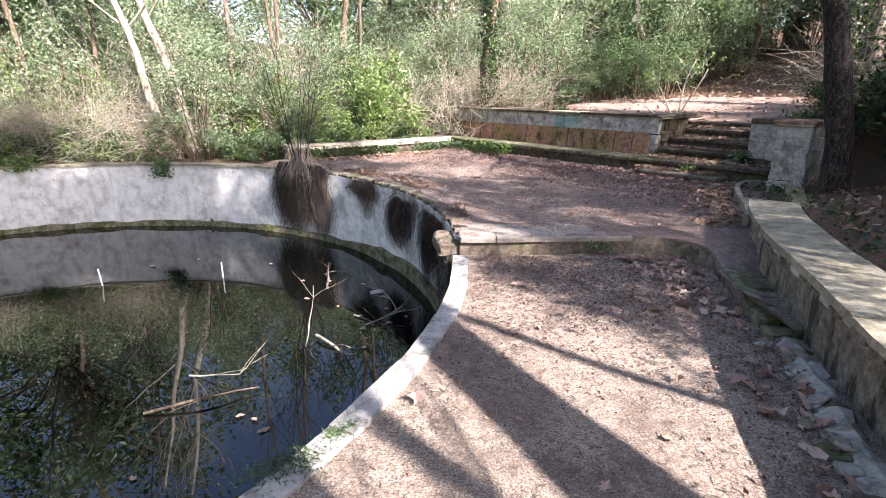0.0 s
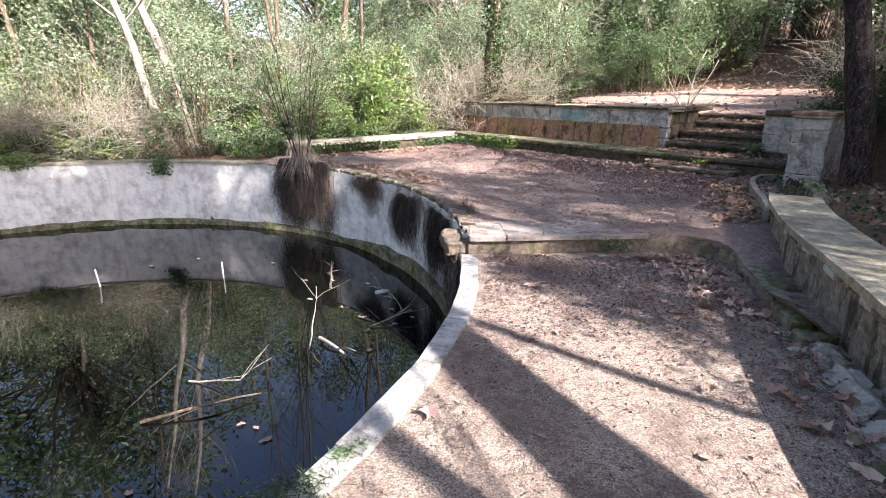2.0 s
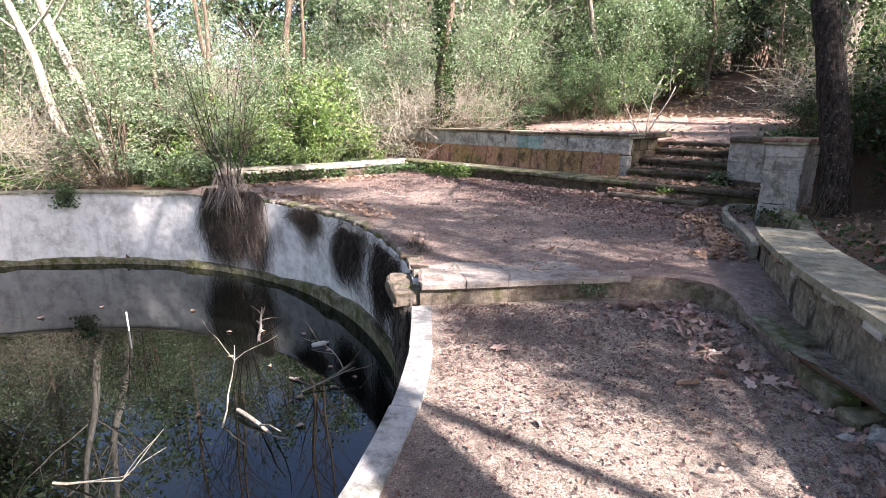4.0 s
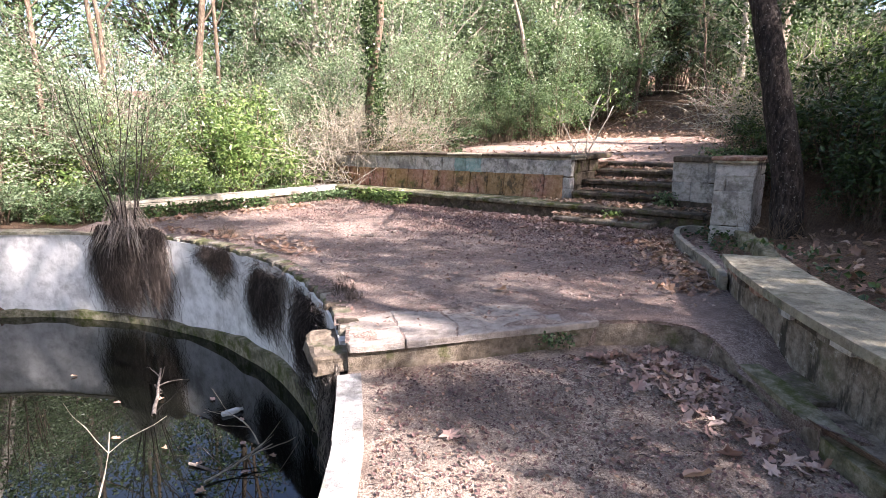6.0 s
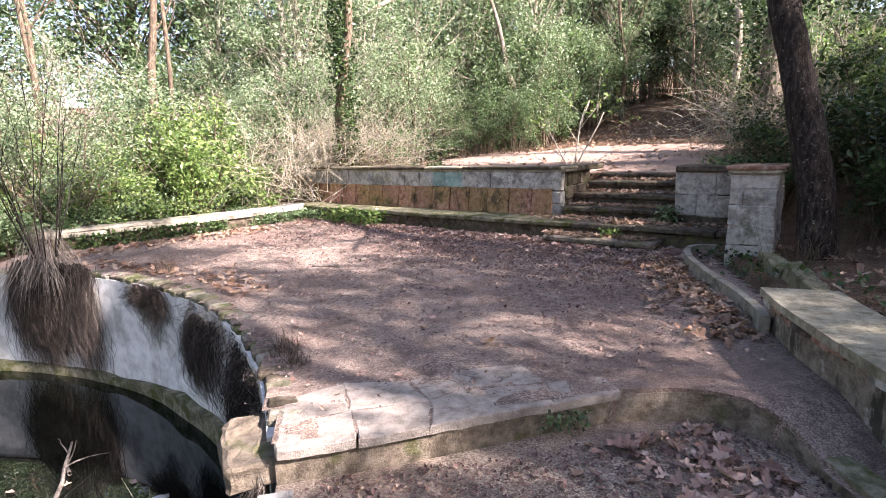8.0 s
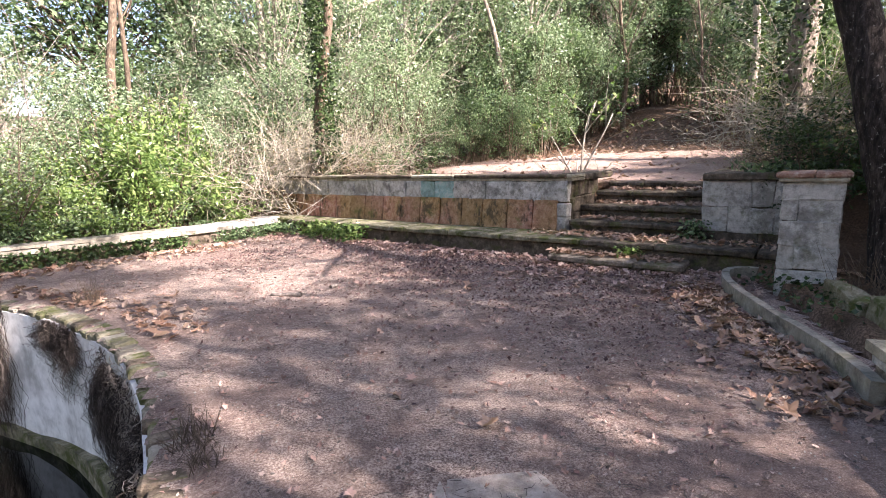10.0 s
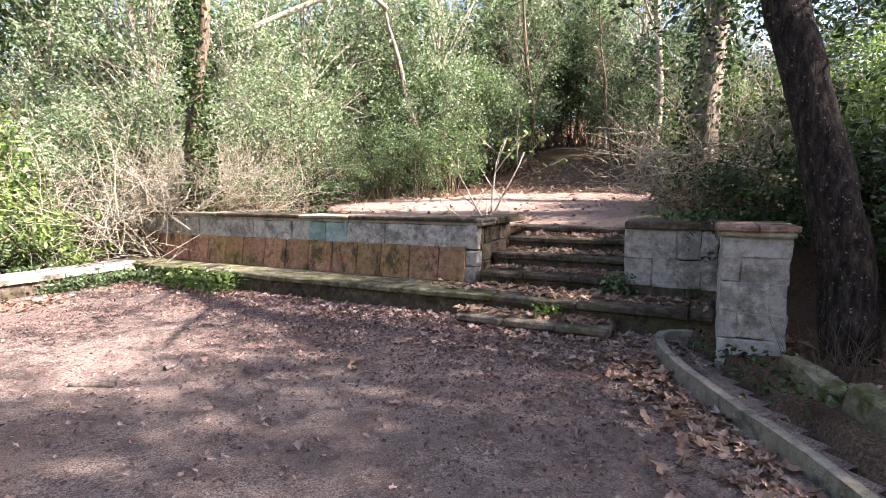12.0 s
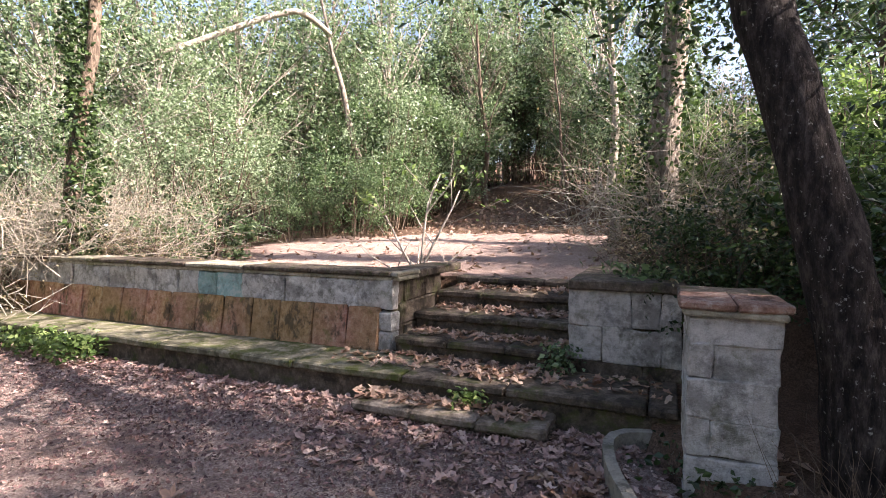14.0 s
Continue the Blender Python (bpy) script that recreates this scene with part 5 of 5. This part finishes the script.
patch("weed_clump", "green weeds over the pool wall's cap", 74, [ring(118 + rng.gauss(0, 1.6), R - rng.uniform(-0.1, 0.1), rng.uniform(-0.12, 0.2)) for k in range(500)], 0.06, LEAF_B, "weeds")
patch("moss_tuft", "bright moss by the end of the step", 75, line_pts(rng, 150, (1.5, 5.37, -0.08), (1.8, 5.41, -0.10), 0.015, -0.05, 0.05), 0.028, LEAF_A, "moss")


def dry_tuft(seed, at, n, h, w, label="dry grass tuft with thin bare stalks"):
    rng = random.Random(seed)
    ob = thing("dry_grass_tuft", label, "grass", at=Matrix.Translation(at))
    paths = [twig_path(rng, (rng.gauss(0, w * 0.3), rng.gauss(0, w * 0.3), 0), (rng.gauss(0, 0.4), rng.gauss(0, 0.4), 1), h * rng.uniform(0.4, 1.1), 0.003, 0.001, 5, 0.16, 0.05) for k in range(n)]
    tagged(part("stalkwork", tubes("stalkwork", paths, 3), BROWNBARK, ob), kind="stuff")


dry_tuft(1, (0.08, 6.60, 0), 60, 0.2, 0.2)
dry_tuft(2, (0.14, 6.36, 0), 36, 0.12, 0.12)
dry_tuft(3, (5.55, 7.35, 0.1), 120, 0.6, 0.5)
dry_tuft(4, (5.05, 7.2, 0.1), 90, 0.5, 0.4)
dry_tuft(5, (6.3, 7.0, 0.3), 110, 0.7, 0.6)
dry_tuft(6, (-1.6, 9.75, 0), 60, 0.3, 0.25)

# ---- litter ----
def plane_leaf(name, seed):
    """A curled dead leaf, about 1 across: lobed, or plain and torn."""
    rng = random.Random(seed)
    V, F = [(0, 0, 0.02)], []
    n = 20
    fold = rng.uniform(0.05, 0.32)
    for i in range(n):
        a = 2 * math.pi * i / n
        if seed % 3 == 2:
            lobe = 0.46 / (0.75 + 0.9 * abs(math.sin(a)))
        else:
            lobe = 0.5 if i % 4 == 0 else (0.27 if i % 4 == 2 else 0.38)
        if i == 10:
            lobe = 0.62
        lobe *= rng.uniform(0.72, 1.18)
        V.append((math.cos(a) * lobe, math.sin(a) * lobe * 0.9, fold * abs(math.sin(a)) * lobe * 2 + 0.10 * math.sin(a * 2 + seed) * lobe + rng.uniform(0, 0.12)))
    for i in range(n):
        F.append((0, 1 + i, 1 + (i + 1) % n))
    return V, F


LEAF_SHAPES = [plane_leaf("fallen_leaf", s) for s in range(12)]
leaf_meshes = []
for k, (V, F) in enumerate(LEAF_SHAPES):
    me = data_mesh("fallen_leaf", V, F)
    me.materials.append(PINKLEAF if k % 2 else DRYLEAF)
    leaf_meshes.append(me)


def litter(name, label, seed, spots, lo, hi, material, tilt=0.35):
    rng = random.Random(seed)
    VV, FF = [], []
    for p in spots:
        V, F = rng.choice(LEAF_SHAPES)
        s = rng.uniform(lo, hi)
        m = Matrix.Translation(p) @ Euler((rng.gauss(0, tilt), rng.gauss(0, tilt), rng.uniform(0, 6.28))).to_matrix().to_4x4() @ Matrix.Scale(s, 4)
        st = len(VV)
        VV += [m @ Vector(v) for v in V]
        FF += [tuple(i + st for i in f) for f in F]
    return tagged(part(name, data_mesh(name, VV, FF), material), label, "leaf litter", "", "stuff")


rng = random.Random(90)
spots = []
for k in range(1300):
    spots.append(uv(rng.uniform(-6.4, 2.2), 0.33 - abs(rng.gauss(0, 0.22)), 0.02))
for k in range(420):
    p = uv(rng.uniform(-0.2, 2.4), rng.uniform(-0.9, 0.35), 0.02)
    spots.append(p)
litter("leaf_litter", "drift of reddish dead leaves along the bench's foot", 1, spots, 0.04, 0.11, PINKLEAF)
spots = []
for k in range(3600):
    spots.append(uv(rng.uniform(-5.5, 2.4), 0.3 - abs(rng.gauss(0, 0.75)), 0.012))
spots = [p for p in spots if on_upper(p.x, p.y)]
litter("leaf_crumbs", "purplish crumbs of broken leaves near the stairs", 6, spots, 0.015, 0.05, PINKLEAF, 0.5)
spots = []
for v0, v1, z in ((0.05, 0.32, 0.125), (0.40, 0.96, 0.285), (1.05, 1.42, 0.45), (1.52, 2.02, 0.62), (2.12, 2.62, 0.795)):
    for k in range(170):
        t = rng.random() ** 0.6
        spots.append(uv(rng.uniform(-0.05, 1.55), v0 + (v1 - v0) * t, z + 0.012))
for k in range(150):
    spots.append(uv(rng.uniform(-0.6, 2.4), rng.uniform(0.5, 1.0), 0.295))
litter("leaf_litter", "dead plane leaves lying on the stairs", 2, spots, 0.05, 0.12, DRYLEAF)
spots = []
for k in range(170):
    spots.append(Vector((2.35 + rng.gauss(0, 0.33), 5.05 + rng.gauss(0, 0.22), LOWER + 0.02)))
for k in range(90):
    spots.append(Vector((2.25 + rng.gauss(0, 0.12), 4.3 + rng.gauss(0, 0.35), LOWER + 0.02)))
for k in range(120):
    y = rng.uniform(0.5, 3.6)
    spots.append(Vector((seat_x(y) - 0.1 - abs(rng.gauss(0, 0.22)), y, LOWER + 0.02)))
spots = [p for p in spots if p.y < 5.3 and (p.x < 2.5 or p.y < 4)]
litter("leaf_litter", "dead plane leaves drifted into the path's corner", 3, spots, 0.045, 0.125, PINKLEAF, 0.5)
spots = []
for k in range(420):
    i = rng.randint(0, len(KERB) - 8)
    p = KERB[i]
    spots.append(Vector((p.x - 0.10 - abs(rng.gauss(0, 0.25)), p.y + rng.gauss(0, 0.1), 0.02)))
for k in range(260):
    t = rng.random()
    spots.append(Vector((-3.4 + 2.6 * t + rng.gauss(0, 0.2), 11.6 + 2.0 * t - abs(rng.gauss(0, 0.4)), 0.02)))
for k in range(160):
    d = rng.uniform(30, 60)
    spots.append(ring(d, R + 0.25 + abs(rng.gauss(0, 0.3)), 0.02))
litter("leaf_litter", "dead leaves scattered round the terrace's edges", 4, spots, 0.05, 0.13, DRYLEAF)
spots = []
for k in range(2600):
    x, y = rng.uniform(4.0, 12), rng.uniform(0, 10)
    if to_uv(x, y)[1] < 0.0 and x > 4.2 + max(0, (y - 6)) * 0.45 and x > seat_x(min(y, 6.1)) + 0.7:
        spots.append(Vector((x, y, ground_z(x, y) + 0.03)))
for k in range(3600):
    u, v = rng.uniform(-5, 6), rng.uniform(2.7, 13)
    if not on_plaza(*uv(u, v)[:2]) or rng.random() < 0.3:
        p = uv(u, v)
        spots.append(Vector((p.x, p.y, ground_z(p.x, p.y) + 0.03)))
litter("leaf_litter", "brown leaf litter on the woodland floor", 5, spots, 0.06, 0.15, DRYLEAF, 0.5)

# single fallen leaves
rng = random.Random(95)
singles = [(1.513, 6.35, 0.02, 0.14), (0.66, 4.41, -0.18, 0.13), (1.765, 3.86, -0.18, 0.14), (-0.10, 2.50, -0.18, 0.13), (3.2, 6.96, 0.02, 0.16), (3.05, 6.75, 0.02, 0.12), (2.17, 10.4 - 1.2, 0.02, 0.15)]
for k in range(26):
    x, y = rng.uniform(-1.5, 3.4), rng.uniform(5.9, 10.5)
    if on_upper(x, y) and math.hypot(x - POOL.x, y - POOL.y) > R + 0.5:
        singles.append((x, y, 0.02, rng.uniform(0.05, 0.10)))
for k in range(14):
    x, y = rng.uniform(0.4, 2.0), rng.uniform(1.5, 5.2)
    singles.append((x, y, LOWER + 0.02, rng.uniform(0.05, 0.09)))
for k, (x, y, z, s) in enumerate(singles):
    ob = tagged(new("fallen_leaf", leaf_meshes[k % 12]), "curled dead plane leaf on the dirt", "leaf", "fallen leaves")
    ob.matrix_basis = pose(x, y, z, rng.gauss(0, 12), rng.gauss(0, 12), rng.uniform(0, 360)) @ Matrix.Scale(s, 4)

# pebbles and crumbs on the dirt
def pebbles(name, label, seed, n, place, lo, hi, material):
    rng = random.Random(seed)
    VV, FF = [], []
    while n > 0:
        p = place(rng)
        if p is None:
            continue
        n -= 1
        s = lo + (hi - lo) * rng.random() ** 3
        st = len(VV)
        q = Euler((rng.uniform(0, 6), rng.uniform(0, 6), rng.uniform(0, 6))).to_matrix()
        for v in ((1, 0, 0), (-1, 0, 0), (0, 0.8, 0), (0, -0.8, 0), (0, 0, 0.6), (0, 0, -0.6)):
            w = q @ Vector(v) * s * rng.uniform(0.7, 1.2)
            VV.append(p + Vector((w.x, w.y, w.z * 0.7)))
        for a in (0, 1):
            for b in (2, 3):
                for c in (4, 5):
                    FF.append((st + a, st + b, st + c))
    return tagged(part(name, data_mesh(name, VV, FF), material), label, "pebbles", "", "stuff")


def on_path(rng):
    x, y = rng.uniform(-0.8, 2.7), 0.3 + 5.0 * rng.random()
    return Vector((x, y, terrace_z(x, y, LOWER) + 0.002)) if on_lower(x, y) and x < seat_x(y) and math.hypot(x - POOL.x, y - POOL.y) > R + 0.2 else None


def on_terrace(rng):
    x, y = rng.uniform(-2, 4.5), rng.uniform(5.6, 12)
    return Vector((x, y, terrace_z(x, y, 0.0) + 0.002)) if on_upper(x, y) else None


pebbles("pebbles", "grey grit and pebbles on the path", 1, 5200, on_path, 0.002, 0.008, RUBBLE)
pebbles("pebbles", "grit and pebbles on the terrace", 2, 5200, on_terrace, 0.003, 0.011, RUBBLE)
pebbles("dirt_crumbs", "dark crumbs of bark and leaf on the path", 3, 5000, on_path, 0.002, 0.011, ROOT)
pebbles("dirt_crumbs", "dark crumbs of bark and leaf on the terrace", 4, 6000, on_terrace, 0.003, 0.016, ROOT)

rng = random.Random(123)
spots = []
while len(spots) < 2600:
    p = on_terrace(rng)
    if p:
        spots.append(p + Vector((0, 0, 0.006)))
litter("leaf_crumbs", "broken bits of dead leaf strewn over the terrace", 7, spots, 0.012, 0.045, PINKLEAF, 0.5)
spots = []
while len(spots) < 1700:
    p = on_path(rng)
    if p and (rng.random() < 0.35 or p.y > 3.6 or p.x > 1.6):
        spots.append(p + Vector((0, 0, 0.005)))
litter("leaf_crumbs", "broken bits of dead leaf strewn over the path", 8, spots, 0.008, 0.03, DRYLEAF, 0.4)

def twig_litter(label, seed, n, place, material):
    rng = random.Random(seed)
    paths = []
    while len(paths) < n:
        p = place(rng)
        if p is None or rng.random() > 0.25 + 0.75 * smooth01(noise.noise(Vector((p.x * 0.9, p.y * 0.9, seed))) * 1.6 + 0.4):
            continue
        a = rng.uniform(0, 6.28)
        l = rng.uniform(0.02, 0.085) * rng.uniform(0.5, 1.3)
        d = Vector((math.cos(a), math.sin(a), 0))
        side = Vector((-d.y, d.x, 0)) * rng.gauss(0, 0.18) * l
        r = rng.uniform(0.0009, 0.0024)
        up = Vector((0, 0, 0.004))
        paths.append([(p + up, r), (p + d * l * 0.5 + side + up * rng.uniform(1, 2.2), r), (p + d * l + up, r * 0.6)])
    tagged(part("twig_litter", tubes("twig_litter", paths, 3), material), label, "twig litter", "", "stuff")


twig_litter("small dark twigs and needles strewn over the path", 1, 2600, on_path, ROOT)
twig_litter("small dark twigs strewn over the terrace", 2, 2400, on_terrace, ROOT)
twig_litter("dry straw bits strewn over the path", 3, 900, on_path, DEADSTEM)

rng = random.Random(171)
pts = []
while len(pts) < 15000:
    p = uv(rng.uniform(-6.2, 2.6), 0.35 - abs(rng.gauss(0, 1.5)), 0.0)
    k = noise.noise(Vector((p.x * 0.8, p.y * 0.8, 2))) + 0.5 + 0.12 * to_uv(p.x, p.y)[0]
    if on_upper(p.x, p.y) and rng.random() < 0.35 + k and (p.x < 3.4 + max(0, p.y - 6.1) * 0.5):
        pts.append(Vector((p.x, p.y, terrace_z(p.x, p.y, 0.0) + rng.uniform(0.003, 0.012))))
patch("leaf_crumbs", "dark purplish leaf crumbs trodden into the terrace by the stairs", 171, pts, 0.032, CRUMB, "leaf litter", 1.2, 0.7)
pts = []
while len(pts) < 6500:
    p = on_path(rng)
    if p and rng.random() < smooth01((p.y - 2.2) / 2.6) + smooth01((p.x - seat_x(p.y) + 0.9) / 0.9) * 0.8:
        pts.append(p + Vector((0, 0, rng.uniform(0.002, 0.01))))
patch("leaf_crumbs", "dark leaf crumbs trodden into the path by the step", 172, pts, 0.026, CRUMB, "leaf litter", 1.2, 0.7)

# the stick and the stub lying on the terrace
for k, (p, a, l, r) in enumerate((((0.46, 9.35, 0.02), 150, 0.34, 0.024), ((0.75, 9.6, 0.02), 40, 0.12, 0.022))):
    rng = random.Random(k)
    ob = tagged(part("stick", tubes("stick", [twig_path(rng, (0, 0, 0), (1, 0, 0), l, r, r * 0.7, 6, 0.12)], 8), ROOT), "short dead stick lying on the dirt", "stick")
    ob.matrix_basis = pose(*p, 0, 0, a)

# ---- in the pool ----
for p, top in (((-5.45, 7.25), (-0.05, 0.03, 0.27)), ((-3.75, 7.72), (0.0, 0.0, 0.26))):
    ob = tagged(part("stake", tubes("stake", [[(Vector((0, 0, -0.8)), 0.012), (Vector((0, 0, 0)), 0.012), (Vector(top), 0.011)]], 8), METAL), "thin grey stake standing in the water", "stake", "stakes")
    ob.matrix_basis = Matrix.Translation((*p, WATER_Z))


def drift(seed, at, d, length, r, label, material=TWIG, split=3, depth=1):
    rng = random.Random(seed)
    ob = thing("branch", label, "branch", "drift wood", at=Matrix.Translation(at))
    limbs, tips = [], []
    grow(rng, (0, 0, 0), d, length, r, depth, limbs, tips, split, 0.0, 0.16)
    part("stem", tubes("stem", limbs[:1], 6), material, ob)
    tagged(part("twig_spray", tubes("twig_spray", limbs[1:], 4), material, ob), kind="stuff")


drift(1, (-2.82, 3.98, WATER_Z + 0.02), (1.0, 0.22, 0.03), 1.05, 0.018, "long reddish branch floating in the pool", BROWNBARK, 1)
drift(2, (-2.75, 4.7, WATER_Z), (0.8, -0.4, 0.25), 0.65, 0.012, "forked dry twig reaching out of the water", TWIG, 4)
drift(3, (-1.63, 5.62, WATER_Z + 0.05), (0.75, -0.6, 0.05), 0.9, 0.022, "pale forked branch lying in the pool", PALEBARK, 5)
drift(4, (-1.7, 5.4, WATER_Z), (0.1, 0.6, 0.5), 0.8, 0.010, "thin dry twig sticking out of the water", TWIG, 2)
drift(5, (-1.91, 7.25, WATER_Z + 0.01), (-0.3, 0.9, 0.02), 0.8, 0.022, "crooked brown branch afloat near the wall", ROOT, 2)
drift(6, (-1.1, 6.0, WATER_Z + 0.02), (0.6, 0.4, 0.1), 0.6, 0.010, "dead twigs piled against the pool wall", TWIG, 4)
drift(7, (-0.75, 6.5, WATER_Z + 0.02), (-0.3, 0.5, 0.5), 0.45, 0.008, "dead twigs piled against the pool wall", TWIG, 4)
drift(8, (-1.3, 6.3, WATER_Z + 0.02), (0.8, -0.5, 0.06), 0.8, 0.014, "dead branch adrift by the pool wall", ROOT, 3)
drift(9, (-2.0, 7.75, WATER_Z + 0.02), (-0.3, 0.5, 0.02), 0.5, 0.02, "short brown branch adrift by the pool wall", ROOT, 1)

bottle = thing("plastic_bottle", "small whitish plastic bottle floating in the pool", "bottle", at=pose(-1.22, 7.12, WATER_Z + 0.015, 0, 88, 25))
part("body", tubes("body", [[(Vector((0, 0, 0)), 0.02), (Vector((0, 0, 0.01)), 0.032), (Vector((0, 0, 0.15)), 0.032), (Vector((0, 0, 0.19)), 0.014)]], 12), WHITE, bottle)
part("cap", tubes("cap", [[(Vector((0, 0, 0.191)), 0.016), (Vector((0, 0, 0.215)), 0.016)]], 10), METAL, bottle)
rng = random.Random(99)
floats = [(-1.95, 7.6), (-1.4, 7.5), (-2.1, 6.85), (-0.9, 6.55), (-1.2, 6.3), (-2.4, 7.6), (-0.6, 6.3), (-2.4, 3.15), (-1.6, 3.8), (-1.75, 3.95), (-1.1, 5.9), (-0.8, 6.1), (-1.6, 6.6), (-1.0, 7.0), (-3.2, 8.4), (-4.6, 8.6), (-5.2, 8.2), (-1.9, 4.0), (-2.0, 5.6), (-1.0, 5.4)]
for k, (x, y) in enumerate(floats):
    ob = tagged(new("floating_leaf", leaf_meshes[k % 12]), "dead plane leaf floating on the water", "leaf", "floating leaves")
    ob.matrix_basis = pose(x, y, WATER_Z + 0.008, rng.gauss(0, 5), rng.gauss(0, 5), rng.uniform(0, 360)) @ Matrix.Scale(rng.uniform(0.06, 0.10), 4)
